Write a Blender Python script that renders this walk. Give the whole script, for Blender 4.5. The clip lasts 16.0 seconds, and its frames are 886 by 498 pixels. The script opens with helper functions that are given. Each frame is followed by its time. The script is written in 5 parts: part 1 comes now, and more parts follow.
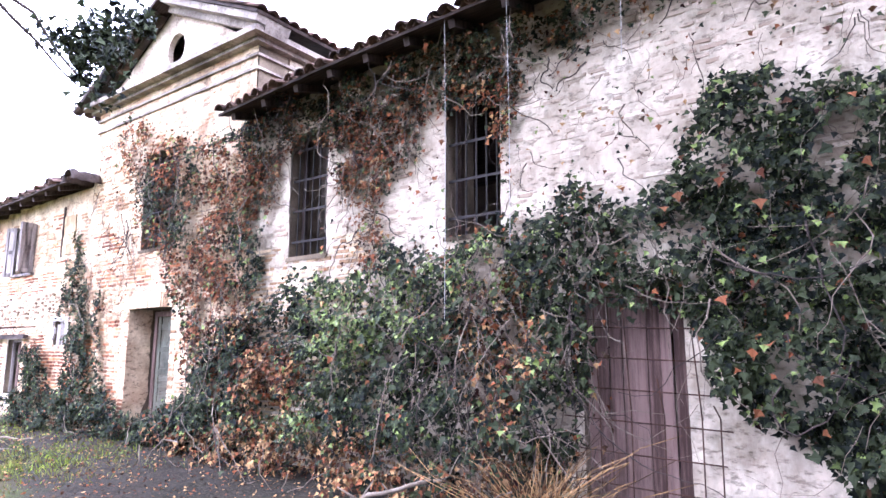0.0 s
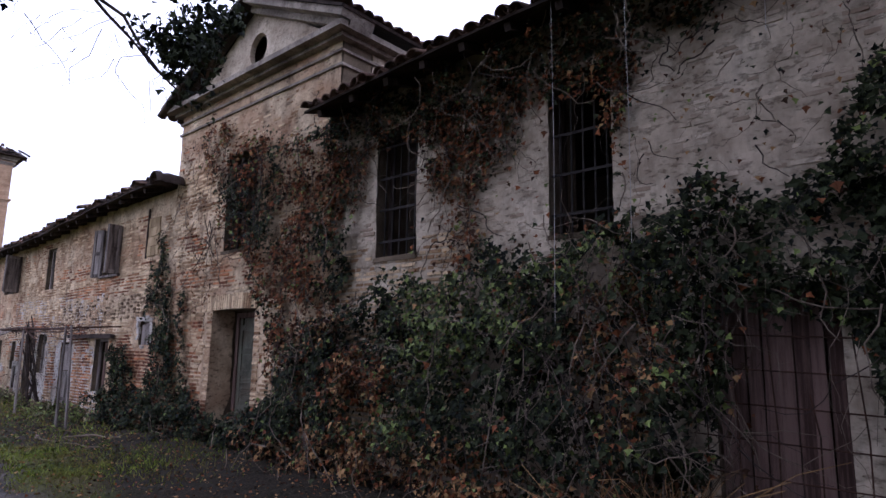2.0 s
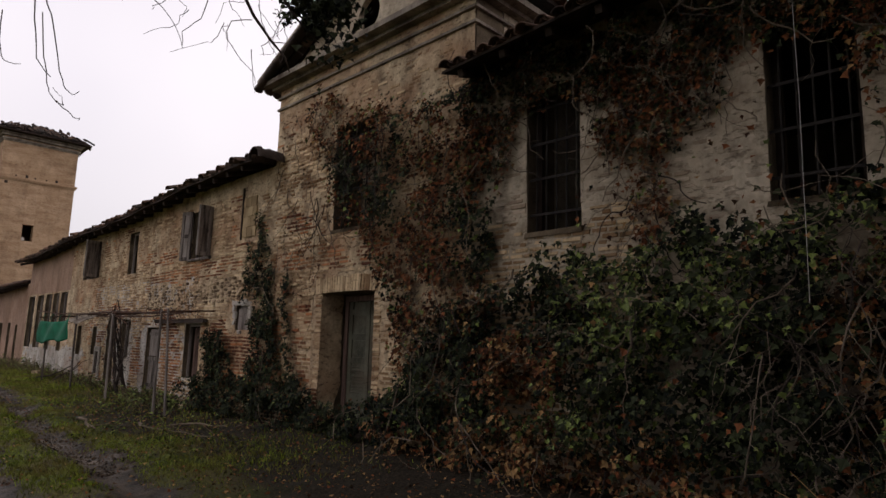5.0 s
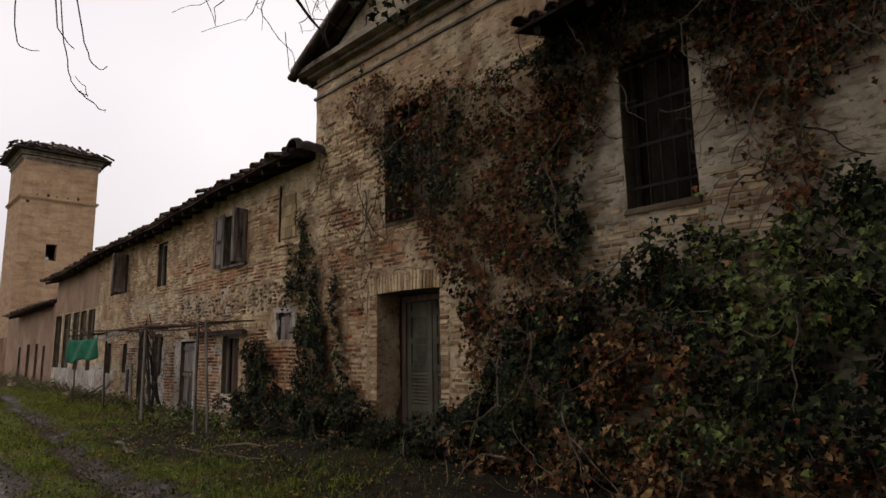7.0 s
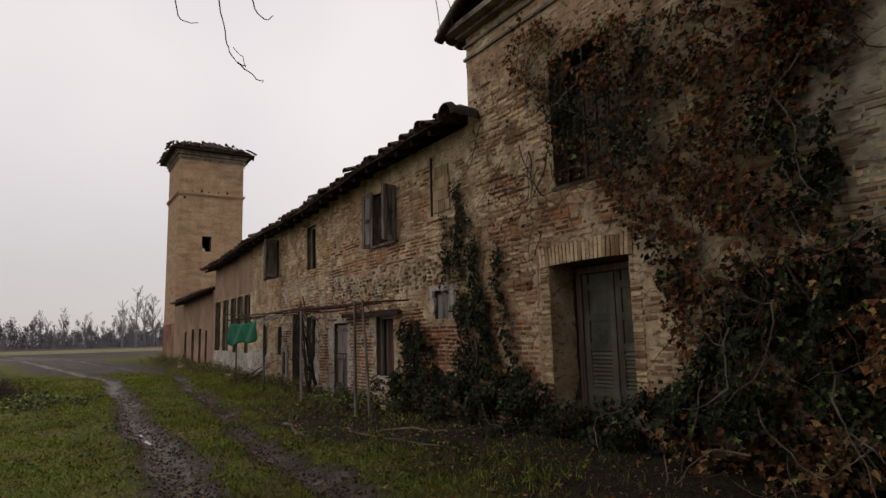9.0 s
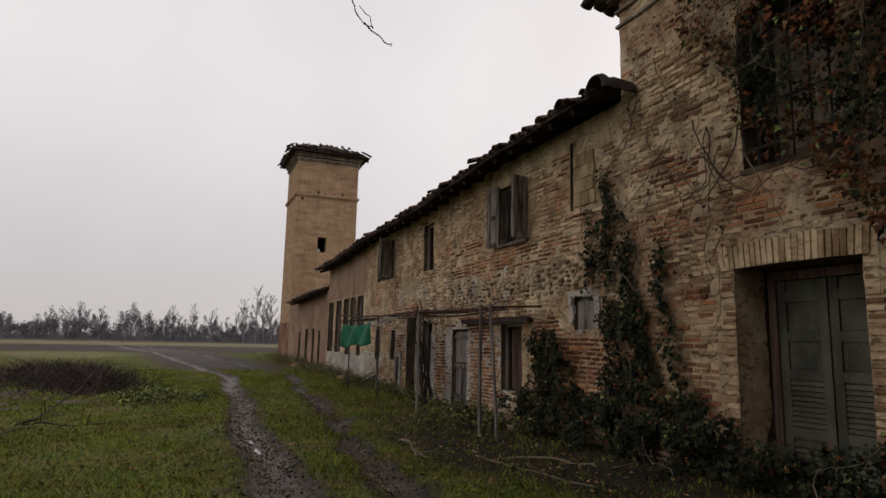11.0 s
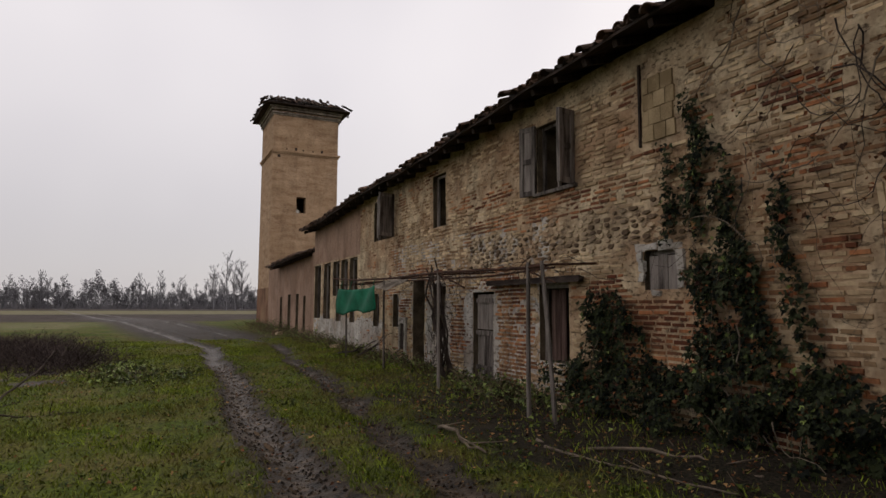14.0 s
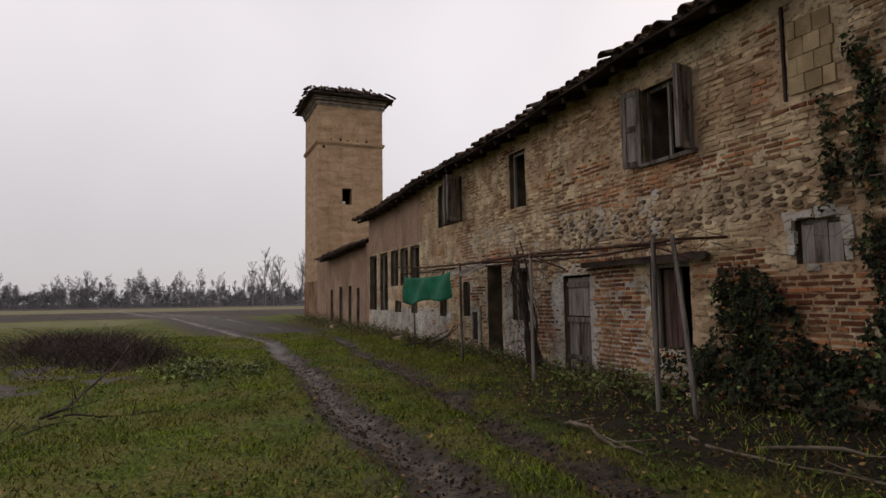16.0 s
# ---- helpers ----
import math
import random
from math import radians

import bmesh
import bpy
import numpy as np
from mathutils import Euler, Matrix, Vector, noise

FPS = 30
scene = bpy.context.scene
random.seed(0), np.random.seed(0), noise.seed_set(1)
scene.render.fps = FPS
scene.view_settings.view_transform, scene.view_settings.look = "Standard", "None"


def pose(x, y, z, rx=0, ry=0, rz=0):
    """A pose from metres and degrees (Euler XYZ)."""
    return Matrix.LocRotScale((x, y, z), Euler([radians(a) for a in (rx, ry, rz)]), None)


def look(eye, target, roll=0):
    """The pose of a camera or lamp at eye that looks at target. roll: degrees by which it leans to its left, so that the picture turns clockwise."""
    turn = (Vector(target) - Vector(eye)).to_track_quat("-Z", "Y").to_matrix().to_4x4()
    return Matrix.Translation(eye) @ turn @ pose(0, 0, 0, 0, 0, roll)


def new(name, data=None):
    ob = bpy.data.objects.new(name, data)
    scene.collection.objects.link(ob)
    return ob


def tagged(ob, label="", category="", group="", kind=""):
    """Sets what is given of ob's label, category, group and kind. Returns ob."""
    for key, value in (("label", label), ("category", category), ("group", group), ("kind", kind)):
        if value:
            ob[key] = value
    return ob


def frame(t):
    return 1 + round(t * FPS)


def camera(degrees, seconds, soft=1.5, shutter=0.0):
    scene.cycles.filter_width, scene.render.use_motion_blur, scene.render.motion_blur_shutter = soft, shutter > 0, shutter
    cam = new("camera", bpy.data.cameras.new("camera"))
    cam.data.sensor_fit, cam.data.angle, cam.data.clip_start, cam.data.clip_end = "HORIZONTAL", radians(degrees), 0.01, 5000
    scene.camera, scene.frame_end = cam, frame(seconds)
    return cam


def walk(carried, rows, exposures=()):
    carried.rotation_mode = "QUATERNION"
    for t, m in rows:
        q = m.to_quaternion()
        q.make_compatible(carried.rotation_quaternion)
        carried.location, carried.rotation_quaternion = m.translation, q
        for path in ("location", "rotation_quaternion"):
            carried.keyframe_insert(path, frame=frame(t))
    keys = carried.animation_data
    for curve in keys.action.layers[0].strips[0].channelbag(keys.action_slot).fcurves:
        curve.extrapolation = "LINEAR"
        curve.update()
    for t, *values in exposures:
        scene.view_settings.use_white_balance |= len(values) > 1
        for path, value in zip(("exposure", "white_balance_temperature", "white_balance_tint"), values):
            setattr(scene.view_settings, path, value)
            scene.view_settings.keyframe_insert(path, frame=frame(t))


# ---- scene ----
cam = camera(71.2, 16.0)
PATH = [
    (0, (0.843, -0.262, 1.544), (-0.319, 1.334, 1.866), 0.0),
    (0.5, (0.749, -0.369, 1.598), (-0.463, 1.189, 1.921), -1.4),
    (1, (0.64, -0.431, 1.597), (-0.585, 1.116, 1.922), -1.2),
    (1.5, (0.476, -0.317, 1.593), (-0.803, 1.19, 1.9), -1.2),
    (2, (0.209, -0.205, 1.563), (-1.095, 1.274, 1.896), 0.9),
    (2.5, (0.037, -0.174, 1.62), (-1.304, 1.259, 2.009), 0.8),
    (3, (-0.271, -0.295, 1.624), (-1.648, 1.109, 1.989), -1.4),
    (3.5, (-0.596, -0.472, 1.58), (-2.031, 0.894, 1.852), -0.8),
    (4, (-0.895, -0.54, 1.48), (-2.367, 0.79, 1.735), -1.2),
    (4.2, (-0.995, -0.60, 1.458), (-2.457, 0.735, 1.705), 0.25),
    (6.3, (-2.195, -0.425, 1.472), (-3.5, 1.043, 1.848), 0.2),
    (6.5, (-2.305, -0.417, 1.467), (-3.629, 1.041, 1.815), 0.4),
    (7, (-2.67, -0.326, 1.42), (-4.095, 1.041, 1.741), -0.9),
    (7.5, (-2.924, -0.412, 1.436), (-4.427, 0.887, 1.673), -2.4),
    (8, (-3.202, -0.407, 1.411), (-4.762, 0.828, 1.612), -2.2),
    (8.5, (-3.462, -0.342, 1.42), (-5.097, 0.789, 1.638), -0.0),
    (9, (-3.794, -0.28, 1.367), (-5.465, 0.784, 1.643), -1.4),
    (9.5, (-4.152, -0.179, 1.414), (-5.868, 0.799, 1.728), -2.8),
    (10, (-4.591, -0.058, 1.397), (-6.388, 0.757, 1.726), -2.0),
    (10.2, (-4.719, -0.029, 1.358), (-6.539, 0.724, 1.706), 0.2),
    (12.3, (-5.961, -0.069, 1.507), (-7.775, 0.757, 1.673), 1.0),
    (12.5, (-6.135, -0.058, 1.502), (-7.957, 0.75, 1.674), -0.9),
    (13, (-6.38, -0.213, 1.46), (-8.156, 0.672, 1.71), -1.2),
    (13.5, (-6.723, -0.181, 1.445), (-8.491, 0.738, 1.622), -1.4),
    (14, (-7.03, -0.211, 1.427), (-8.828, 0.645, 1.612), 0.3),
    (14.5, (-7.375, -0.336, 1.377), (-9.201, 0.467, 1.516), 0.5),
    (15, (-7.614, -0.491, 1.353), (-9.438, 0.322, 1.471), 0.3),
    (15.5, (-7.966, -0.547, 1.341), (-9.788, 0.264, 1.488), -0.2),
    (16, (-8.167, -0.719, 1.323), (-10.008, 0.046, 1.485), -0.8),
]
EXPO = [(0, 4.35, 5050, 25), (0.5, 3.75, 5050, 25), (1, 2.8, 5000, 24), (1.5, 1.97, 5050, 24), (2, 1.3, 5200, 24), (2.5, 1.0, 5250, 25), (3.5, 0.42, 6100, 20), (4, 0.38, 6450, 17), (6.5, 0.4, 6700, 13), (7.5, 0.38, 6850, 11), (8.5, 0.3, 6850, 11), (9.2, 0.15, 6850, 10), (10, 0.12, 6850, 10), (12.5, 0.15, 6750, 10), (16, 0.18, 6700, 11)]
walk(cam, [(t, look(eye, target, roll)) for t, eye, target, roll in PATH], EXPO)

# ---- world and light: a flat overcast winter sky ----
world = bpy.data.worlds.new("overcast")
scene.world = world
world.use_nodes = True
wn, wl = world.node_tree.nodes, world.node_tree.links
sky = wn.new("ShaderNodeTexSky")
sky.sky_type, sky.sun_disc, sky.sun_elevation, sky.sun_rotation = "NISHITA", False, radians(32), radians(-35)
sky_mix = wn.new("ShaderNodeMixRGB")
sky_mix.inputs["Fac"].default_value = 0.93
cloud_co = wn.new("ShaderNodeTexCoord")
cloud = wn.new("ShaderNodeTexNoise")
cloud.inputs["Scale"].default_value, cloud.inputs["Detail"].default_value = 1.6, 3.0
cloud_ramp = wn.new("ShaderNodeValToRGB")
cloud_ramp.color_ramp.elements[0].position, cloud_ramp.color_ramp.elements[1].position = 0.3, 0.72
cloud_ramp.color_ramp.elements[0].color = (6.6, 6.35, 6.75, 1)
cloud_ramp.color_ramp.elements[1].color = (8.2, 7.9, 8.1, 1)
wl.new(cloud_co.outputs["Generated"], cloud.inputs["Vector"])
wl.new(cloud.outputs["Fac"], cloud_ramp.inputs["Fac"])
wl.new(sky.outputs["Color"], sky_mix.inputs["Color1"])
sky_sep = wn.new("ShaderNodeSeparateXYZ")
wl.new(cloud_co.outputs["Generated"], sky_sep.inputs["Vector"])
sky_fall = wn.new("ShaderNodeMapRange")
sky_fall.interpolation_type = "SMOOTHSTEP"
sky_fall.inputs["From Min"].default_value, sky_fall.inputs["From Max"].default_value = -0.05, 0.42
sky_fall.inputs["To Min"].default_value, sky_fall.inputs["To Max"].default_value = 0.70, 1.06
wl.new(sky_sep.outputs["Z"], sky_fall.inputs["Value"])
sky_dim = wn.new("ShaderNodeMixRGB")
sky_dim.blend_type = "MULTIPLY"
sky_dim.inputs["Fac"].default_value = 1.0
wl.new(cloud_ramp.outputs["Color"], sky_dim.inputs["Color1"])
wl.new(sky_fall.outputs["Result"], sky_dim.inputs["Color2"])
wl.new(sky_dim.outputs["Color"], sky_mix.inputs["Color2"])
wl.new(sky_mix.outputs["Color"], wn["Background"].inputs["Color"])
wn["Background"].inputs["Strength"].default_value = 0.1
sun_data = bpy.data.lights.new("sun", "SUN")
sun_data.energy, sun_data.angle, sun_data.color = 0.5, radians(30), (1.0, 0.96, 0.9)
sun = new("sun", sun_data)
sun.matrix_world = look((-45, 40, 45), (-15, 5, 0))


# ---- materials ----
def mat(name, dark, light, scale=3.0, fine=40.0, rough=0.85, bump=0.3, stain=None, stain_amount=0.5, stain_scale=0.7, island=0.0, metal=0.0, thing=0.0, stretch=(1, 1, 1), spec=0.15, grime=0.0, pits=0.0):
    """Two scales of variation between two colours, an optional stain colour, per-piece variation and fine relief."""
    m = bpy.data.materials.new(name)
    m.use_nodes = True
    n, l = m.node_tree.nodes, m.node_tree.links
    b = n["Principled BSDF"]
    geo = n.new("ShaderNodeNewGeometry")
    mp = n.new("ShaderNodeMapping")
    mp.inputs["Scale"].default_value = stretch
    l.new(geo.outputs["Position"], mp.inputs["Vector"])
    big, small = n.new("ShaderNodeTexNoise"), n.new("ShaderNodeTexNoise")
    for node, s, d in ((big, scale, 5), (small, fine, 4)):
        node.inputs["Scale"].default_value, node.inputs["Detail"].default_value = s, d
        l.new(mp.outputs["Vector"], node.inputs["Vector"])
    add = n.new("ShaderNodeMath")
    add.operation = "MULTIPLY_ADD"
    l.new(small.outputs["Fac"], add.inputs[0])
    add.inputs[1].default_value = 0.45
    shift = n.new("ShaderNodeMath")
    shift.operation = "SUBTRACT"
    l.new(big.outputs["Fac"], shift.inputs[0])
    shift.inputs[1].default_value = 0.225
    l.new(shift.outputs[0], add.inputs[2])
    value = add.outputs[0]
    for amount, node, socket in ((island, geo, "Random Per Island"), (thing, None, "Random")):
        if amount:
            node = node or n.new("ShaderNodeObjectInfo")
            mad = n.new("ShaderNodeMath")
            mad.operation = "MULTIPLY_ADD"
            l.new(node.outputs[socket], mad.inputs[0])
            mad.inputs[1].default_value = amount
            off = n.new("ShaderNodeMath")
            off.operation = "SUBTRACT"
            l.new(value, off.inputs[0])
            off.inputs[1].default_value = amount / 2
            l.new(off.outputs[0], mad.inputs[2])
            value = mad.outputs[0]
    ramp = n.new("ShaderNodeValToRGB")
    ramp.color_ramp.elements[0].position, ramp.color_ramp.elements[1].position = 0.28, 0.72
    ramp.color_ramp.elements[0].color, ramp.color_ramp.elements[1].color = (*dark, 1), (*light, 1)
    l.new(value, ramp.inputs["Fac"])
    colour = ramp.outputs["Color"]
    if stain:
        st = n.new("ShaderNodeTexNoise")
        st.inputs["Scale"].default_value, st.inputs["Detail"].default_value = stain_scale, 6
        l.new(geo.outputs["Position"], st.inputs["Vector"])
        sr = n.new("ShaderNodeMapRange")
        sr.inputs["From Min"].default_value, sr.inputs["From Max"].default_value = 0.42, 0.66
        sr.inputs["To Max"].default_value = stain_amount
        l.new(st.outputs["Fac"], sr.inputs["Value"])
        mx = n.new("ShaderNodeMixRGB")
        mx.inputs["Color2"].default_value = (*stain, 1)
        l.new(sr.outputs["Result"], mx.inputs["Fac"])
        l.new(colour, mx.inputs["Color1"])
        colour = mx.outputs["Color"]
    height = add.outputs[0]
    if grime:
        # ragged damp and soot stains, drawn out downwards
        gm = n.new("ShaderNodeMapping")
        gm.inputs["Scale"].default_value = (2.3, 2.3, 0.9)
        l.new(geo.outputs["Position"], gm.inputs["Vector"])
        gt = n.new("ShaderNodeTexNoise")
        gt.inputs["Scale"].default_value, gt.inputs["Detail"].default_value, gt.inputs["Roughness"].default_value = 1.0, 9, 0.72
        l.new(gm.outputs["Vector"], gt.inputs["Vector"])
        gr = n.new("ShaderNodeMapRange")
        gr.inputs["From Min"].default_value, gr.inputs["From Max"].default_value = 0.47, 0.66
        gr.inputs["To Max"].default_value = grime
        l.new(gt.outputs["Fac"], gr.inputs["Value"])
        gx = n.new("ShaderNodeMixRGB")
        gx.inputs["Color2"].default_value = (0.052, 0.036, 0.026, 1)
        l.new(gr.outputs["Result"], gx.inputs["Fac"])
        l.new(colour, gx.inputs["Color1"])
        colour = gx.outputs["Color"]
    if pits:
        # small chips and hollows
        vt = n.new("ShaderNodeTexNoise")
        vt.inputs["Scale"].default_value, vt.inputs["Detail"].default_value, vt.inputs["Roughness"].default_value = 11.0, 6, 0.65
        pm = n.new("ShaderNodeMapping")
        pm.inputs["Scale"].default_value = (1.0, 1.0, 2.2)
        l.new(geo.outputs["Position"], pm.inputs["Vector"])
        l.new(pm.outputs["Vector"], vt.inputs["Vector"])
        pr = n.new("ShaderNodeMapRange")
        pr.inputs["From Min"].default_value, pr.inputs["From Max"].default_value = 0.36, 0.46
        pr.inputs["To Min"].default_value, pr.inputs["To Max"].default_value = pits, 0.0
        l.new(vt.outputs["Fac"], pr.inputs["Value"])
        px = n.new("ShaderNodeMixRGB")
        px.inputs["Color2"].default_value = (0.06, 0.04, 0.027, 1)
        l.new(pr.outputs["Result"], px.inputs["Fac"])
        l.new(colour, px.inputs["Color1"])
        colour = px.outputs["Color"]
        ph = n.new("ShaderNodeMath")
        ph.operation = "SUBTRACT"
        l.new(height, ph.inputs[0])
        l.new(pr.outputs["Result"], ph.inputs[1])
        height = ph.outputs[0]
    l.new(colour, b.inputs["Base Color"])
    b.inputs["Roughness"].default_value, b.inputs["Metallic"].default_value = rough, metal
    b.inputs["Specular IOR Level"].default_value = spec
    if bump:
        bp = n.new("ShaderNodeBump")
        bp.inputs["Strength"].default_value, bp.inputs["Distance"].default_value = bump, 0.01
        l.new(height, bp.inputs["Height"])
        l.new(bp.outputs["Normal"], b.inputs["Normal"])
    return m


BRICK = mat("old_brick", (0.24, 0.14, 0.07), (0.74, 0.56, 0.34), 2.2, 30, 0.9, 0.6, (0.55, 0.42, 0.26), 0.5, 0.55, island=0.95, thing=0.5, grime=0.35, pits=0.4)
BRICK_PALE = mat("limed_brick", (0.34, 0.265, 0.19), (0.68, 0.58, 0.44), 2.2, 30, 0.95, 0.6, (0.42, 0.30, 0.21), 0.5, 1.1, island=0.7, grime=0.35, pits=0.4)
BRICK_RED = mat("red_brick", (0.13, 0.042, 0.02), (0.50, 0.20, 0.085), 2.0, 30, 0.9, 0.6, (0.50, 0.30, 0.15), 0.4, 1.4, island=0.85, thing=0.6, grime=0.55, pits=0.5)
RENDER_OCHRE = mat("ochre_render", (0.29, 0.205, 0.125), (0.76, 0.61, 0.40), 3.2, 26, 0.95, 1.0, (0.36, 0.19, 0.10), 0.65, 1.0, grime=0.5, pits=0.65)
RENDER_PALE = mat("pale_render", (0.33, 0.265, 0.185), (0.72, 0.62, 0.47), 2.4, 20, 0.95, 1.0, (0.40, 0.31, 0.22), 0.5, 1.3, grime=0.45, pits=0.45)
RENDER_PINK = mat("pink_render", (0.27, 0.165, 0.11), (0.50, 0.335, 0.245), 1.4, 25, 0.95, 0.5, (0.20, 0.13, 0.09), 0.5, 0.7, grime=0.45, pits=0.3)
TOWER_BRICK = mat("tower_brick", (0.27, 0.16, 0.09), (0.55, 0.38, 0.24), 1.3, 7, 0.95, 0.9, (0.44, 0.29, 0.17), 0.6, 0.5, island=0.2, stretch=(1, 1, 3.5), grime=0.28, pits=0.35)
TOWER_FOOT = mat("damp_brick", (0.10, 0.05, 0.032), (0.27, 0.14, 0.085), 1.5, 15, 0.95, 0.5, (0.34, 0.22, 0.13), 0.7, 0.9, island=0.3, grime=0.5)
CORNICE = mat("cornice_stucco", (0.17, 0.14, 0.11), (0.50, 0.435, 0.345), 2.5, 30, 0.95, 0.6, (0.12, 0.10, 0.085), 0.7, 0.8, grime=0.7, pits=0.5)
WHITE_PLASTER = mat("flaking_white_plaster", (0.33, 0.30, 0.26), (0.72, 0.68, 0.61), 4, 35, 0.95, 0.7, (0.28, 0.21, 0.155), 0.7, 2.0, grime=0.5, pits=0.7)
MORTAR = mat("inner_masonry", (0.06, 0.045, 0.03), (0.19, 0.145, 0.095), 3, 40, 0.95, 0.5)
TILE = mat("clay_roof_tile", (0.035, 0.024, 0.02), (0.20, 0.12, 0.085), 3, 25, 0.9, 0.4, (0.05, 0.05, 0.045), 0.7, 1.5, island=0.4, thing=0.4)
# dark eave wood; its colour also stands in for shade inside small holes
SOFFIT_AND_SHADE = mat("dark_wood_and_shade", (0.018, 0.013, 0.011), (0.07, 0.05, 0.04), 4, 30, 0.9, 0.3, stretch=(1, 6, 1))
OLD_WOOD = mat("grey_weathered_wood", (0.05, 0.04, 0.034), (0.29, 0.25, 0.22), 5, 60, 0.85, 0.7, island=0.3, thing=0.35, stretch=(4, 4, 0.4))
BROWN_WOOD = mat("brown_boards", (0.06, 0.035, 0.028), (0.22, 0.145, 0.12), 5, 60, 0.85, 0.6, thing=0.45, stretch=(6, 4, 0.3))
GREEN_DOOR = mat("faded_green_paint", (0.05, 0.05, 0.037), (0.165, 0.165, 0.122), 4, 50, 0.8, 0.5, (0.10, 0.07, 0.045), 0.6, 2, stretch=(1, 1, 0.5), thing=0.2)
RUST = mat("rusty_iron", (0.03, 0.017, 0.012), (0.11, 0.055, 0.035), 8, 80, 0.8, 0.5, metal=0.2)
DARK_IRON = mat("dark_iron", (0.015, 0.013, 0.012), (0.05, 0.042, 0.038), 8, 80, 0.7, 0.4, metal=0.3)
CONCRETE = mat("concrete_block", (0.23, 0.165, 0.09), (0.46, 0.345, 0.20), 4, 60, 0.95, 0.5, thing=0.3)
GREEN_NET = mat("green_shade_net", (0.004, 0.06, 0.03), (0.012, 0.16, 0.085), 3, 60, 0.7, 0.3)
IVY = mat("ivy_leaf", (0.0055, 0.0075, 0.0045), (0.038, 0.046, 0.019), 1.5, 9, 0.65, 0.0, island=0.9, spec=0.1)
IVY_PALE = mat("light_ivy_leaf", (0.035, 0.05, 0.012), (0.19, 0.24, 0.055), 1.5, 9, 0.55, 0.0, island=0.9, spec=0.25)
DEAD = mat("dead_red_leaf", (0.026, 0.010, 0.008), (0.24, 0.085, 0.034), 1.5, 9, 0.8, 0.0, (0.11, 0.058, 0.026), 0.6, 3, island=0.9, spec=0.08)
TAN = mat("withered_leaf", (0.05, 0.03, 0.016), (0.36, 0.215, 0.09), 1.5, 9, 0.8, 0.0, island=0.9, spec=0.08)
STEM = mat("vine_stem", (0.06, 0.044, 0.031), (0.24, 0.19, 0.14), 6, 40, 0.9, 0.3, island=0.5)
TWIG = mat("dark_twig", (0.02, 0.015, 0.012), (0.08, 0.06, 0.05), 6, 40, 0.9, 0.3)
WIRE = mat("pale_wire", (0.35, 0.33, 0.30), (0.55, 0.52, 0.48), 6, 40, 0.6, 0.0)
GRASS = mat("grass_blade", (0.05, 0.066, 0.006), (0.225, 0.285, 0.025), 0.8, 5, 0.7, 0.0, (0.17, 0.125, 0.045), 0.7, 1.1, island=0.7)
MOUND = mat("dark_bramble", (0.025, 0.018, 0.017), (0.11, 0.083, 0.075), 2, 10, 0.9, 0.0, island=0.6, spec=0.05)
WEED = mat("dry_weed", (0.05, 0.04, 0.025), (0.19, 0.15, 0.085), 2, 10, 0.9, 0.0, island=0.7)
# distance haze is put into this pale grey; there is no mist volume
FAR_WOOD = mat("haze_tinted_wood", (0.135, 0.13, 0.138), (0.205, 0.197, 0.205), 0.3, 2, 1.0, 0.0, island=0.4, spec=0.0)
STONE = mat("rubble_stone", (0.15, 0.10, 0.06), (0.58, 0.44, 0.29), 4, 40, 0.95, 0.6, thing=0.9, island=0.4, grime=0.6, pits=0.5)


# ---- geometry helpers ----
class Geo:
    """Collects vertices and faces for one mesh."""

    def __init__(self):
        self.v, self.f = [], []

    def add(self, verts, faces):
        k = len(self.v)
        self.v.extend([tuple(p) for p in verts])
        self.f.extend([tuple(i + k for i in q) for q in faces])
        return self

    def box(self, x0, x1, y0, y1, z0, z1, m=None, jit=0.0):
        ps = [Vector((x, y, z)) for z in (z0, z1) for y in (y0, y1) for x in (x0, x1)]
        if jit:
            ps = [p + Vector((random.uniform(-jit, jit), random.uniform(-jit, jit), random.uniform(-jit, jit))) for p in ps]
        if m is not None:
            ps = [m @ p for p in ps]
        return self.add(ps, [(0, 2, 3, 1), (4, 5, 7, 6), (0, 1, 5, 4), (2, 6, 7, 3), (0, 4, 6, 2), (1, 3, 7, 5)])

    def tube(self, pts, r0, r1=None, sides=5):
        r1 = r0 if r1 is None else r1
        pts = [Vector(p) for p in pts]
        k, n = len(self.v), len(pts)
        for i, p in enumerate(pts):
            d = (pts[min(i + 1, n - 1)] - pts[max(i - 1, 0)]).normalized()
            u = d.cross(Vector((0.31, 0.87, 0.38))).normalized()
            w = d.cross(u)
            r = r0 + (r1 - r0) * i / max(1, n - 1)
            for s in range(sides):
                a = 2 * math.pi * s / sides
                self.v.append(tuple(p + u * (r * math.cos(a)) + w * (r * math.sin(a))))
        for i in range(n - 1):
            for s in range(sides):
                a, b = k + i * sides + s, k + i * sides + (s + 1) % sides
                self.f.append((a, b, b + sides, a + sides))
        self.f.append(tuple(k + s for s in range(sides))[::-1])
        self.f.append(tuple(k + (n - 1) * sides + s for s in range(sides)))
        return self

    def mesh(self, name, material, smooth=False):
        me = bpy.data.meshes.new(name)
        me.from_pydata(self.v, [], self.f)
        me.materials.append(material)
        if smooth:
            me.shade_smooth()
        return me


def thing(name, label, category, at=(0, 0, 0), group="", kind=""):
    """An empty at a thing's base, to carry its parts."""
    ob = new(name)
    ob.location = at
    ob.empty_display_size = 0.1
    return tagged(ob, label, category, group, kind)


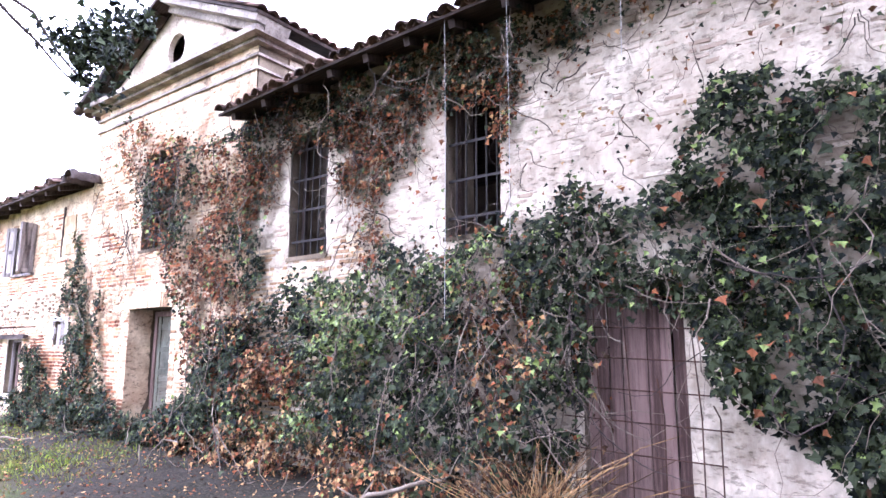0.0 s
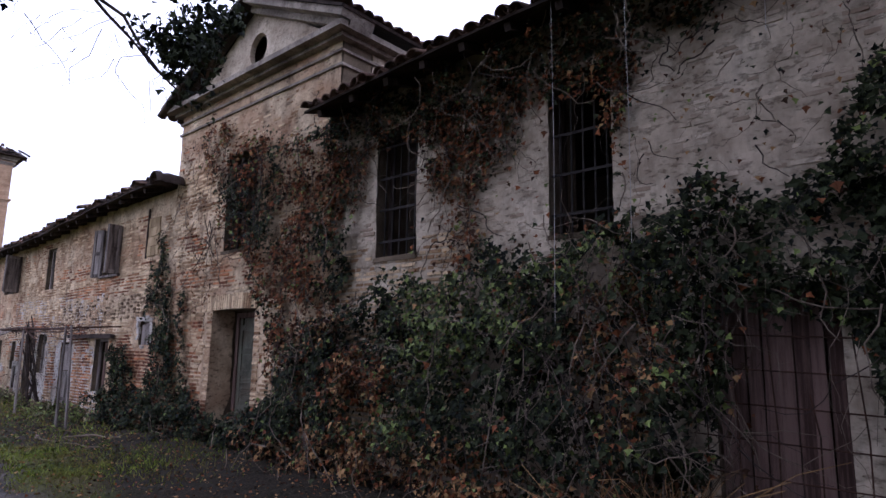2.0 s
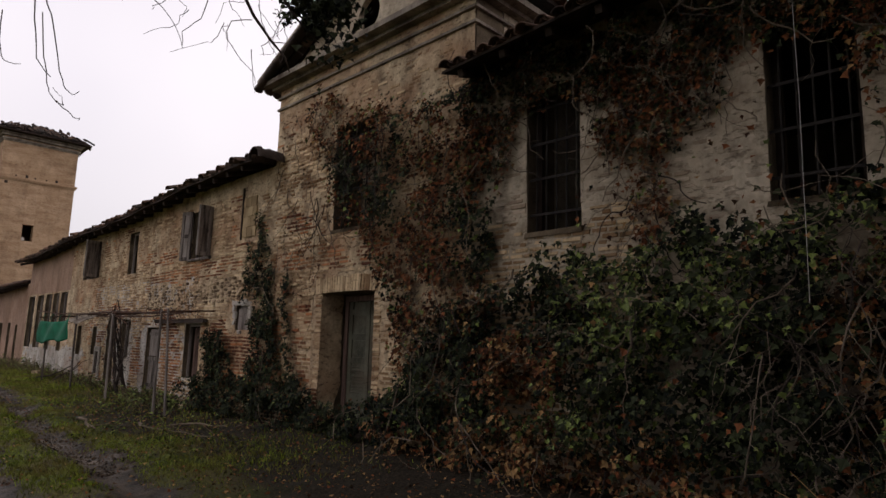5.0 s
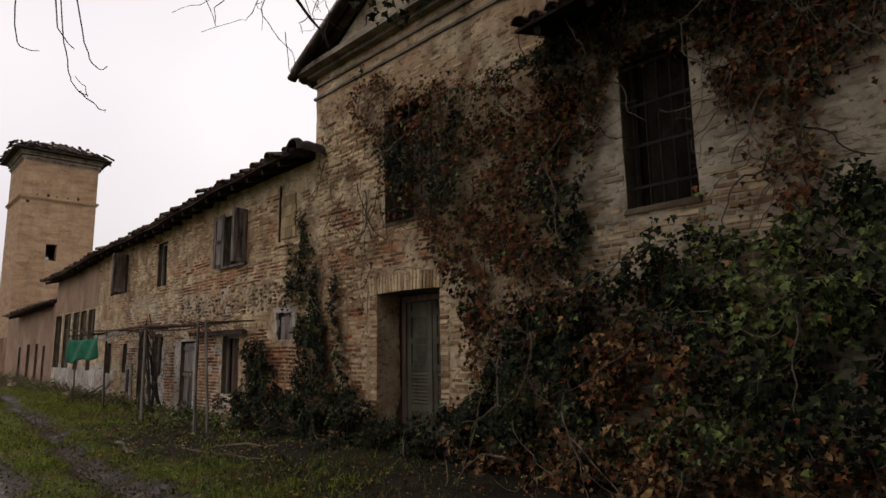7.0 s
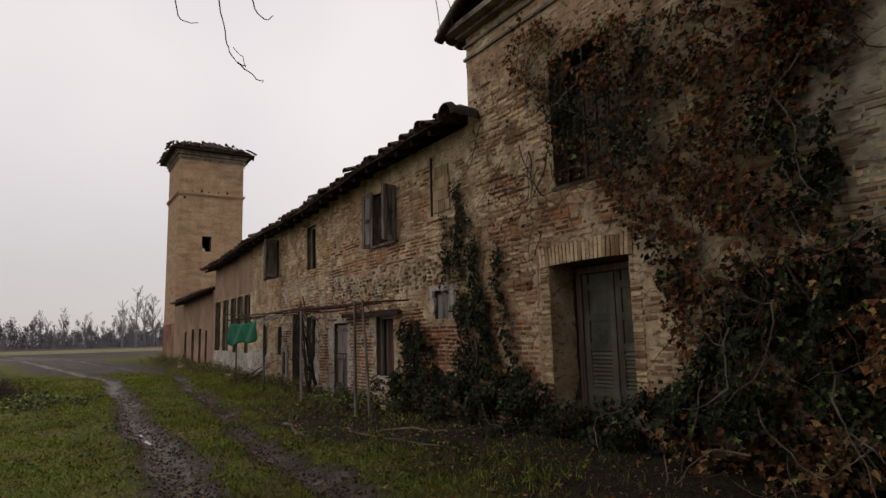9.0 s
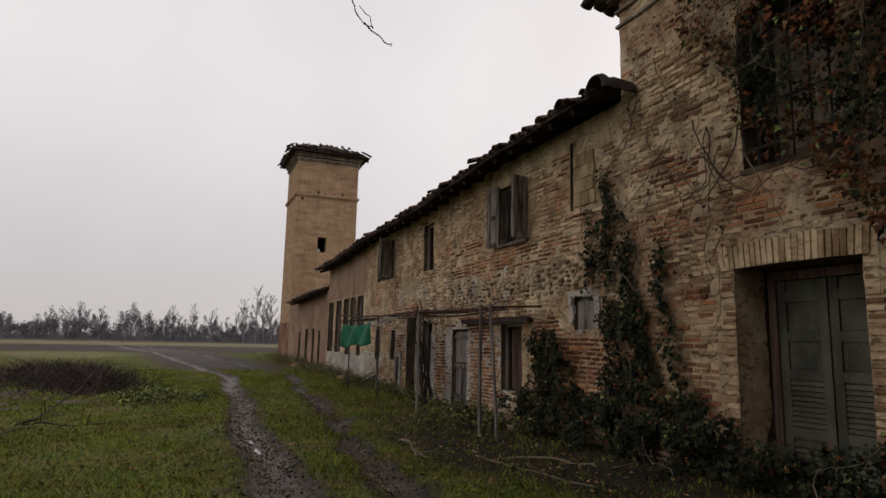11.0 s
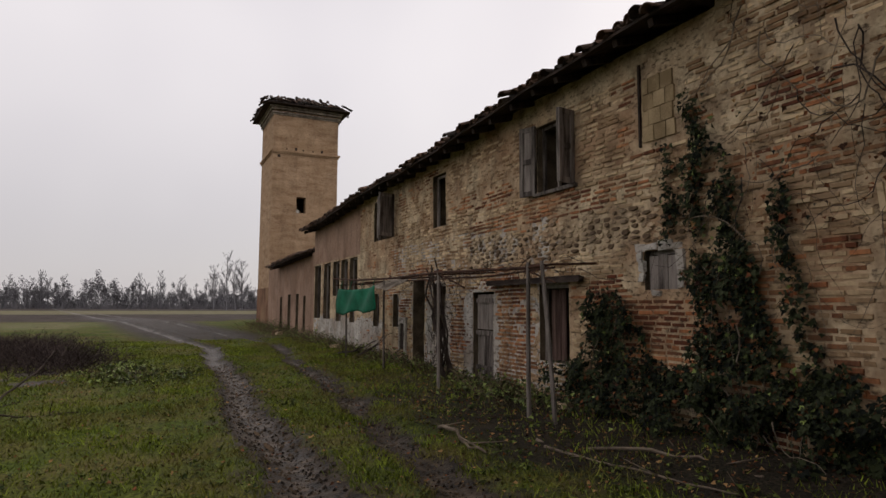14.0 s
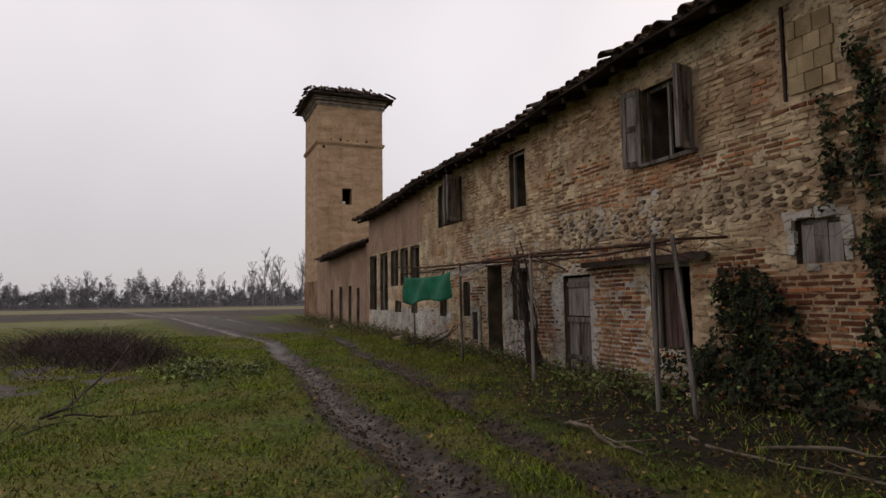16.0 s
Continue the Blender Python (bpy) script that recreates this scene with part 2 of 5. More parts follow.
def part(name, geo, material, parent, label="", smooth=False, bevel=0.0):
    """One mesh object, in world coordinates, under a thing or a part."""
    ob = new(name, geo if isinstance(geo, bpy.types.Mesh) else geo.mesh(name, material, smooth))
    if parent is not None:
        ob.parent = parent
        ob.matrix_parent_inverse = Matrix.Translation(-parent.location)
    if bevel:
        bv = ob.modifiers.new("edge", "BEVEL")
        bv.width, bv.segments, bv.limit_method = bevel, 1, "ANGLE"
    if label:
        ob["label"] = label
    return ob


def solo(name, geo, material, label, category, kind="", group="", smooth=False):
    return tagged(part(name, geo, material, None, "", smooth), label, category, group, kind)


def fbm(x, y, z=0.0, octaves=4):
    return noise.fractal((x, y, z), 1.0, 2.0, octaves)


def smooth(a, b, v):
    u = min(1.0, max(0.0, (v - a) / (b - a)))
    return u * u * (3 - 2 * u)


# ---- plan ----
Y = 5.24               # the front plane of the whole row of buildings
T = 0.55               # wall thickness
XR, XB1, XB0, XL, XE, XT = 6.0, -6.65, -11.6, -29.3, -38.7, -42.1
DOOR = (-9.89, -8.55, -0.2, 2.24)
BLOCK_WIN = (-9.7, -8.62, 3.25, 4.98)
GW1, GW2 = (-5.78, -5.04, 2.78, 4.5), (-3.12, -2.4, 2.78, 4.5)
GATE = (-1.55, -0.62, -0.2, 2.15)
W1, W2, W3 = (-15.04, -14.1, 3.18, 4.25), (-18.98, -18.35, 3.09, 4.2), (-22.77, -21.3, 3.14, 4.2)
LOW_WIN = (-12.77, -12.23, 1.64, 2.11)
D3, D2, D1 = (-15.02, -14.28, 0.62, 1.76), (-17.15, -16.4, -0.2, 1.69), (-18.95, -18.35, 0.9, 1.9)
PORCH, SMALL = (-20.06, -19.4, -0.2, 2.02), (-21.32, -20.95, 0.93, 1.72)
LIGHTS = [(-29.2, -28.35, 1.0, 2.85), (-27.95, -27.1, 1.0, 2.85), (-26.8, -26.05, 1.75, 2.85), (-25.85, -25.15, 1.75, 2.85), (-24.95, -24.2, 1.75, 2.85)]
LOWER = [(-26.4, -25.8, 0.95, 1.3), (-24.9, -24.4, 0.95, 1.35), (-22.75, -22.3, 0.9, 1.75)]
FAR = [(-33.9, -33.3, 0.3, 1.9), (-32.3, -31.8, 0.3, 1.9), (-31.0, -30.6, 0.3, 1.8), (-35.6, -35.1, 0.3, 1.8)]


def ground_z(x, y):
    rise = 0.016 * max(0.0, -14.0 - x) if x > -45 else 0.5
    near = smooth(30, 60, math.hypot(x + 10, y))
    z = rise * (1 - 0.3 * near)
    z += (0.035 * fbm(x * 0.5, y * 0.5) + 0.012 * fbm(x * 2.3, y * 2.3, 4) + 0.014 * fbm(x * 5.5, y * 5.5, 6)) * (1 - near)
    for mid, deep in ((rut_left(x), 0.075), (rut_right(x), 0.06)):
        d = (y - mid) / 0.22
        z -= deep * math.exp(-d * d) * (1 - near) - 0.03 * math.exp(-((abs(d) - 1.7) ** 2) * 3) * (1 - near)
    return z + 0.10 * smooth(3.6, 5.2, y) * (1 - near)


def rut_left(x):
    return 0.95 + 0.036 * (-12 - x) - 0.176 * max(0.0, -26 - x) + 0.06 * math.sin(x * 0.9)


def rut_right(x):
    return 2.18 + 0.085 * (-12 - x) - 0.225 * max(0.0, -27 - x) + 0.07 * math.sin(x * 0.7 + 1)


# ---- ground: one sheet to the horizon ----
def ground_material():
    m = bpy.data.materials.new("grass_mud_and_fields")
    m.use_nodes = True
    n, l = m.node_tree.nodes, m.node_tree.links
    b = n["Principled BSDF"]
    geo = n.new("ShaderNodeNewGeometry")
    attr = n.new("ShaderNodeAttribute")
    attr.attribute_name = "cover"
    sep = n.new("ShaderNodeSeparateColor")
    l.new(attr.outputs["Color"], sep.inputs["Color"])

    def tex(scale, detail=6):
        t = n.new("ShaderNodeTexNoise")
        t.inputs["Scale"].default_value, t.inputs["Detail"].default_value = scale, detail
        l.new(geo.outputs["Position"], t.inputs["Vector"])
        return t

    def two(t, a, c, lo=0.35, hi=0.65):
        r = n.new("ShaderNodeValToRGB")
        r.color_ramp.elements[0].position, r.color_ramp.elements[1].position = lo, hi
        r.color_ramp.elements[0].color, r.color_ramp.elements[1].color = (*a, 1), (*c, 1)
        l.new(t.outputs["Fac"], r.inputs["Fac"])
        return r.outputs["Color"]

    def mix(f, a, c):
        x = n.new("ShaderNodeMixRGB")
        l.new(f, x.inputs["Fac"])
        l.new(a, x.inputs["Color1"])
        l.new(c, x.inputs["Color2"])
        return x.outputs["Color"]

    fine, mid = tex(28), tex(1.3)
    tuft = n.new("ShaderNodeMapRange")
    tuft.inputs["From Min"].default_value, tuft.inputs["From Max"].default_value = 0.40, 0.62
    l.new(mid.outputs["Fac"], tuft.inputs["Value"])
    grass = mix(tuft.outputs["Result"], two(fine, (0.018, 0.025, 0.003), (0.095, 0.13, 0.014)), two(fine, (0.042, 0.037, 0.010), (0.15, 0.132, 0.034)))
    clods = tex(9)
    # paler mud along the rut middle: the wet gleam is put into the colour
    worn = n.new("ShaderNodeMapRange")
    worn.inputs["From Min"].default_value, worn.inputs["From Max"].default_value = 1.22, 1.52
    worn.inputs["To Max"].default_value = 0.75
    churn = n.new("ShaderNodeMath")
    churn.operation = "MULTIPLY_ADD"
    l.new(tex(3.2).outputs["Fac"], churn.inputs[0])
    churn.inputs[1].default_value = 0.9
    l.new(sep.outputs["Red"], churn.inputs[2])
    l.new(churn.outputs[0], worn.inputs["Value"])
    mud = mix(worn.outputs["Result"], two(clods, (0.012, 0.009, 0.006), (0.058, 0.041, 0.027)), two(clods, (0.024, 0.017, 0.011), (0.165, 0.122, 0.085), 0.40, 0.66))
    bare = n.new("ShaderNodeMapRange")
    bare.inputs["From Min"].default_value, bare.inputs["From Max"].default_value = 0.08, 0.5
    l.new(sep.outputs["Red"], bare.inputs["Value"])
    litter = two(tex(34), (0.008, 0.006, 0.005), (0.045, 0.032, 0.023), 0.42, 0.7)
    field = two(tex(0.6), (0.035, 0.026, 0.022), (0.07, 0.054, 0.046))
    colour = mix(sep.outputs["Blue"], mix(sep.outputs["Green"], mix(bare.outputs["Result"], grass, mud), litter), field)
    colour = mix(attr.outputs["Alpha"], colour, two(tex(0.9), (0.17, 0.145, 0.095), (0.30, 0.26, 0.18)))
    l.new(colour, b.inputs["Base Color"])
    wet = n.new("ShaderNodeMapRange")
    wet.inputs["To Min"].default_value, wet.inputs["To Max"].default_value = 0.95, 0.42
    b.inputs["Specular IOR Level"].default_value = 0.14
    l.new(sep.outputs["Red"], wet.inputs["Value"])
    l.new(wet.outputs["Result"], b.inputs["Roughness"])
    bp = n.new("ShaderNodeBump")
    bp.inputs["Strength"].default_value, bp.inputs["Distance"].default_value = 0.8, 0.03
    l.new(fine.outputs["Fac"], bp.inputs["Height"])
    l.new(bp.outputs["Normal"], b.inputs["Normal"])
    return m


def cover(x, y):
    """mud, litter, ploughed field"""
    n1 = fbm(x * 1.1, y * 1.1, 9)
    wide = 0.06 + 0.10 * n1 + 0.05 * smooth(-17, -11, x)
    n2 = fbm(x * 3.1, y * 3.1, 19)
    mud = max(1 - smooth(wide - 0.03, wide + 0.40, abs(y - rut_left(x)) + 0.12 * n2), (1 - smooth(wide - 0.10, wide + 0.32, abs(y - rut_right(x)) + 0.14 * n2)) * (0.85 + 0.5 * n1))
    mud = max(0.0, min(1.0, mud))
    if x > -9:
        mud *= 0.9
    mud = max(mud, 0.45 * smooth(0.1, 0.5, n2 + 0.25 * smooth(-16, -10, x)) * smooth(1.1, 0.2, min(abs(y - rut_left(x)), abs(y - rut_right(x)))))
    mud = max(mud, 0.7 * smooth(-0.1, 0.2, n1 - 0.1) * smooth(-0.6, -2.0, y) * smooth(-17, -19, x) * smooth(-26, -22, x))
    pale_track = 1 - smooth(1.2, 3.2, abs(y - (rut_left(x) + rut_right(x)) / 2))
    mud = max(mud, 0.6 * pale_track * smooth(-26, -32, x) * smooth(-75, -60, x))
    litter = smooth(2.3, 3.7, y + 0.6 * n1 + 0.25 * max(0, x + 9)) * smooth(-22, -14, x) * 0.95
    litter = max(litter, smooth(-9.5, -6.0, x) * 0.8)
    u = x + 0.08 * y + 1.5 * n1
    field = smooth(-45, -48, u) * (0.12 if -132 < u < -86 else 1.0) * (1 - 0.75 * smooth(-12, -22, y) * smooth(-95, -80, u))
    return mud, litter * (1 - mud), field


def build_ground():
    xs = np.unique(np.concatenate([np.arange(-34, 4.01, 0.085), np.arange(-90, -34, 0.7), np.arange(-200, -90, 4), [-3000, -1500, -700, -400, -260, 12, 30, 80, 250, 900, 3000]]))
    ys = np.unique(np.concatenate([np.arange(-5, 6.01, 0.085), np.arange(-30, -5, 0.6), np.arange(-160, -30, 7), np.arange(8, 60, 6), [-3000, -1200, -500, -260, 120, 300, 900, 3000]]))
    g, nx = Geo(), len(xs)
    cols = []
    for y in ys:
        for x in xs:
            g.v.append((x, y, ground_z(x, y)))
            u = x + 0.08 * y
            stubble = max(0.5 * smooth(-84, -88, u) * smooth(-136, -130, u), 0.3 * smooth(-36, -40, u) * smooth(-47, -44, u) * smooth(-1, -4, y))
            cols.extend((*cover(x, y), stubble))
    for j in range(len(ys) - 1):
        for i in range(nx - 1):
            a = j * nx + i
            g.f.append((a, a + 1, a + 1 + nx, a + nx))
    ob = solo("ground", g, ground_material(), "rutted winter grass, mud tracks and leaf litter before the farmhouse", "ground", "structure", smooth=True)
    att = ob.data.color_attributes.new("cover", "FLOAT_COLOR", "POINT")
    att.data.foreach_set("color", cols)


build_ground()


# ---- walls ----
def wall_body(name, x0, x1, z0, z1, holes, y0, y1, material, label):
    """A thick wall along x, with openings that go through it."""
    xs = sorted({x0, x1, *[v for h in holes for v in h[:2]]})
    zs = sorted({z0, z1, *[max(z0, v) for h in holes for v in h[2:]]})
    full = lambda i, j: 0 <= i < len(xs) - 1 and 0 <= j < len(zs) - 1 and not any(
        h[0] < (xs[i] + xs[i + 1]) / 2 < h[1] and h[2] < (zs[j] + zs[j + 1]) / 2 < h[3] for h in holes)
    g = Geo()
    for i in range(len(xs) - 1):
        for j in range(len(zs) - 1):
            if not full(i, j):
                continue
            a, b, c, d = xs[i], xs[i + 1], zs[j], zs[j + 1]
            g.add([(a, y0, c), (b, y0, c), (b, y0, d), (a, y0, d)], [(0, 1, 2, 3)])
            g.add([(a, y1, c), (b, y1, c), (b, y1, d), (a, y1, d)], [(3, 2, 1, 0)])
            if not full(i - 1, j):
                g.add([(a, y0, c), (a, y0, d), (a, y1, d), (a, y1, c)], [(0, 1, 2, 3)])
            if not full(i + 1, j):
                g.add([(b, y0, c), (b, y0, d), (b, y1, d), (b, y1, c)], [(3, 2, 1, 0)])
            if not full(i, j - 1):
                g.add([(a, y0, c), (b, y0, c), (b, y1, c), (a, y1, c)], [(3, 2, 1, 0)])
            if not full(i, j + 1):
                g.add([(a, y0, d), (b, y0, d), (b, y1, d), (a, y1, d)], [(0, 1, 2, 3)])
    return solo(name, g, material, label, "wall", "structure")


def render_sheet(name, x0, x1, z0, z1, holes, cut, parent, material, label, step=0.045, thick=0.010, rough=0.007, sunk=0.003):
    """The coat of render: stands proud where it holds, sinks behind the bricks where it has fallen."""
    xs = np.unique(np.round(np.concatenate([np.arange(x0, x1, step), [x1], *[np.array(h[:2]) for h in holes]]), 4))
    zs = np.unique(np.round(np.concatenate([np.arange(z0, z1, step), [z1], *[np.array([max(z0, v) for v in h[2:]]) for h in holes]]), 4))
    g, nx = Geo(), len(xs)
    for z in zs:
        for x in xs:
            c = cut(x, z) + 0.30 * fbm(x * 1.7, z * 1.7, 3) + 0.16 * fbm(x * 6, z * 9, 5)
            out = (thick + sunk) * smooth(-0.07, 0.07, c) - sunk
            g.v.append((x, Y - out - rough * (fbm(x * 5, z * 5, 7) + 0.9 * fbm(x * 9, z * 13, 17)), z))
    for j in range(len(zs) - 1):
        for i in range(nx - 1):
            mx, mz = (xs[i] + xs[i + 1]) / 2, (zs[j] + zs[j + 1]) / 2
            if any(h[0] < mx < h[1] and h[2] < mz < h[3] for h in holes):
                continue
            a = j * nx + i
            g.f.append((a, a + 1, a + 1 + nx, a + nx))
    return part(name, g, material, parent, label, smooth=True)


def brick_rows(x0, x1, z0, z1, holes, keep):
    """Places of bricks in running bond: x, z, length, height, offset."""
    rows, z, odd = [], z0, 0
    while z < z1:
        h = random.uniform(0.048, 0.058)
        x = x0 + (0.0 if odd else 0.13)
        while x < x1:
            ln = random.choice((0.24, 0.23, 0.19, 0.11))
            if x + ln < x1 and not any(q[0] - 0.01 < x + ln and x < q[1] + 0.01 and q[2] - 0.01 < z + h and z < q[3] + 0.01 for q in holes) and keep(x + ln / 2, z):
                rows.append((x, z + 0.02 * fbm(x * 0.9, z, 2) + random.gauss(0, 0.002), ln, h, random.gauss(0.0, 0.0055)))
            x += ln + 0.012
        z += 0.067
        odd ^= 1
    return rows


def brick_geo(g, x, z, ln, h, off):
    d = Y - 0.006 - off
    j = lambda: random.uniform(-0.003, 0.003)
    c = 0.009
    v = [(x + j(), d + 0.04, z + j()), (x + ln + j(), d + 0.04, z + j()), (x + ln + j(), d + 0.04, z + h + j()), (x + j(), d + 0.04, z + h + j()),
         (x + c + j(), d, z + c + j()), (x + ln - c + j(), d, z + c + j()), (x + ln - c + j(), d, z + h - c + j()), (x + c + j(), d, z + h - c + j())]
    return g.add(v, [(4, 5, 6, 7), (0, 1, 5, 4), (1, 2, 6, 5), (2, 3, 7, 6), (3, 0, 4, 7)])


HOLES_R = [GW1, GW2, GATE]
HOLES_B = [DOOR, BLOCK_WIN]
HOLES_L = [W1, W2, W3, LOW_WIN, D1, D2, D3, PORCH, SMALL, *LIGHTS, *LOWER]
B = Y + 0.02
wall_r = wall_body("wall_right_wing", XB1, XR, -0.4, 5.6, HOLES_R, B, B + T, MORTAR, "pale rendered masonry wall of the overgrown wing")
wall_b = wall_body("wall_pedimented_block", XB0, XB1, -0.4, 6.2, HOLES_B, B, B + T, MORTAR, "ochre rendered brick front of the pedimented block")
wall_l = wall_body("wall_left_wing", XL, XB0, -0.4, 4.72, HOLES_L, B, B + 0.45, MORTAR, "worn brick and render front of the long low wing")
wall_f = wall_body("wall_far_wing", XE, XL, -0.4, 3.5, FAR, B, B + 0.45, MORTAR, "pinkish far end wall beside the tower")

sheet_r = render_sheet("render_coat", XB1, 3.0, -0.3, 5.6, HOLES_R, lambda x, z: 0.13 - 0.36 * smooth(-3.8, -5.2, x) * smooth(3.5, 2.9, z) - 0.10 * smooth(-2.4, 0.6, x) * smooth(3.0, 3.6, z), wall_r, RENDER_PALE, "pale flaking render", thick=0.011, rough=0.010)
sheet_b = render_sheet("render_coat", XB0, XB1, -0.3, 6.2, HOLES_B, lambda x, z: -0.10 - 0.28 * smooth(2.2, 1.7, z) + 0.12 * smooth(-10.6, -9.4, x) * smooth(2.3, 3.2, z) + 0.4 * smooth(4.6, 5.4, z) + 0.45 * smooth(-8.6, -8.2, x) * smooth(0.9, 1.4, z), wall_b, RENDER_OCHRE, "ochre render, fallen in places")
sheet_l = render_sheet("render_coat", XL, XB0, -0.3, 4.7, HOLES_L,
                       lambda x, z: -0.12 - 0.25 * smooth(2.0, 1.7, z) + 0.14 * smooth(3.0, 3.6, z) * smooth(-12.6, -16.5, x) + 0.75 * smooth(-20.5, -23.5, x) + 0.30 * smooth(1.9, 1.2, z) * smooth(-17, -20, x), wall_l, RENDER_OCHRE, "ochre render over worn brick", step=0.05)
sheet_f = render_sheet("render_coat", XE, XL, -0.3, 3.45, FAR, lambda x, z: 0.4, wall_f, RENDER_PINK, "pinkish weathered render", step=0.12)
pink = render_sheet("pink_coat", -29.28, -23.95, 2.9, 4.6, [], lambda x, z: 0.5, wall_l, RENDER_PINK, "pinkish smooth render", step=0.1, thick=0.02)


# closing walls: ends, back, upper floor, so that the rooms behind the openings are dark
def closing(name, x0, x1, z1, parts):
    g = Geo()
    for p in parts:
        g.box(*p)
    return solo(name, g, MORTAR, "plain inner masonry closing the rooms", "wall", "structure")


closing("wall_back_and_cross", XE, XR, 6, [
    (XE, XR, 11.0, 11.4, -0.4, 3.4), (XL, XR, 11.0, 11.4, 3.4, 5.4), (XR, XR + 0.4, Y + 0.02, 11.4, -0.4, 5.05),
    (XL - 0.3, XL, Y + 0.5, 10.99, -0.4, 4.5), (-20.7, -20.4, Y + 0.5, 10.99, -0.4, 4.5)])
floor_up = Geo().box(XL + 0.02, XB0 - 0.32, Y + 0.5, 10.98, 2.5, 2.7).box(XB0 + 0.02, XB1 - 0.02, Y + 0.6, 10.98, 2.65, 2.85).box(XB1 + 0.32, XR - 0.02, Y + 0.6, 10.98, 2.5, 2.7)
solo("floor_upper_storey", floor_up, SOFFIT_AND_SHADE, "dark boarded floor of the upper storey", "floor", "structure")


# ---- roofs ----
def barrel(length=0.46, r0=0.095, r1=0.078, thick=0.016, seg=6):
    """One curved clay tile, lower end at the origin, running along +y."""
    g = Geo()
    for y, r in ((0, r0), (length, r1)):
        for rr in (r, r - thick):
            g.v.extend((rr * math.cos(math.pi * k / seg), y, rr * 0.8 * math.sin(math.pi * k / seg)) for k in range(seg + 1))
    n = seg + 1
    for k in range(seg):
        g.f += [(k, k + 1, 2 * n + k + 1, 2 * n + k), (n + k + 1, n + k, 3 * n + k, 3 * n + k + 1), (k, n + k, n + k + 1, k + 1)]
    g.f += [(0, 2 * n, 3 * n, n), (seg, n + seg, 3 * n + seg, 2 * n + seg)]
    return g


TILE_MESH = barrel().mesh("tile", TILE, True)
TILE_GEO = barrel()


def tiled_roof(name, x0, x1, low, y_eave, y_ridge, slope, label, rows=10, rough=1.0):
    """A single-pitch tiled roof: boards, rafters, a row of separate eave tiles and the joined rows above. low(x): underside at the eave."""
    roof = thing(name, label, "roof", ((x0 + x1) / 2, y_eave, low((x0 + x1) / 2)), kind="structure")
    g, n = Geo(), max(2, int((x1 - x0) / 0.5))
    for i in range(n):
        a, b = x0 + (x1 - x0) * i / n, x0 + (x1 - x0) * (i + 1) / n
        rise = slope * (y_ridge - y_eave)
        g.add([(a, y_eave, low(a)), (b, y_eave, low(b)), (b, y_ridge, low(b) + rise), (a, y_ridge, low(a) + rise),
               (a, y_eave, low(a) + 0.035), (b, y_eave, low(b) + 0.035), (b, y_ridge, low(b) + rise + 0.035), (a, y_ridge, low(a) + rise + 0.035)],
              [(3, 2, 1, 0), (4, 5, 6, 7), (0, 1, 5, 4), (3, 7, 6, 2), (0, 4, 7, 3), (1, 2, 6, 5)])
    rise = slope * (y_ridge - y_eave)
    g.add([(x, y, z + d) for d in (0, 0.035) for x, y, z in ((x0, y_ridge, low(x0) + rise), (x1, y_ridge, low(x1) + rise), (x1, 12.0, low(x1) + rise - slope * (12 - y_ridge)), (x0, 12.0, low(x0) + rise - slope * (12 - y_ridge)))],
          [(3, 2, 1, 0), (4, 5, 6, 7), (0, 1, 5, 4), (2, 3, 7, 6), (1, 2, 6, 5), (3, 0, 4, 7)])
    part("boards", g, SOFFIT_AND_SHADE, roof)
    x = x0 + 0.25
    tilt = math.atan(slope)
    while x < x1:
        m = Matrix.Translation((x, y_eave + 0.06, low(x) - 0.004)) @ Matrix.Rotation(tilt, 4, "X")
        part("rafter", Geo().box(-0.04, 0.04, 0, 1.2, -0.09, 0, m), SOFFIT_AND_SHADE, roof)
        x += 0.62 + random.uniform(-0.05, 0.05)
    cols, upper = int((x1 - x0) / 0.205), Geo()
    for c in range(cols):
        x = x0 + 0.1 + c * 0.205
        for r in range(rows):
            y = y_eave - 0.05 + r * 0.36 + random.gauss(0, 0.03) * rough
            z = low(min(max(x, x0), x1)) + 0.04 + slope * (y - y_eave) + 0.012 * (r % 2) + abs(random.gauss(0, 0.018)) * rough
            m = Matrix.Translation((x + random.gauss(0, 0.012) * rough, y, z)) @ Matrix.Rotation(tilt + random.gauss(0, 0.05) * rough, 4, "X") @ Matrix.Rotation(random.gauss(0, 0.06) * rough, 4, "Z") @ Matrix.Rotation(random.gauss(0, 0.08) * rough, 4, "Y")
            if r == 0:
                t = part("tile", TILE_MESH, TILE, roof)
                t.matrix_basis = m
            else:
                upper.add([m @ Vector(v) for v in TILE_GEO.v], TILE_GEO.f)
        # the channel tile between
        y = y_eave - 0.02
        m = Matrix.Translation((x + 0.1, y, low(x) + 0.10)) @ Matrix.Rotation(tilt, 4, "X") @ Matrix.Rotation(math.pi, 4, "Y")
        upper.add([m @ Vector(v) for v in TILE_GEO.v], [q[::-1] for q in TILE_GEO.f])
    tagged(part("tile_rows", upper, TILE, roof, smooth=True), kind="stuff")
    return roof


def low_right(x):
    return 4.82 + 0.042 * (x + 6.5) + 0.02 * math.sin(x * 1.1)


def low_left(x):
    return 4.67 + 0.033 * (x + 11.6) + 0.06 * smooth(-16, -12, x) + 0.035 * math.sin(x * 0.8 + 1) + 0.015 * math.sin(x * 2.9)


def low_far(x):
    return 3.25 + 0.02 * (x + 30)


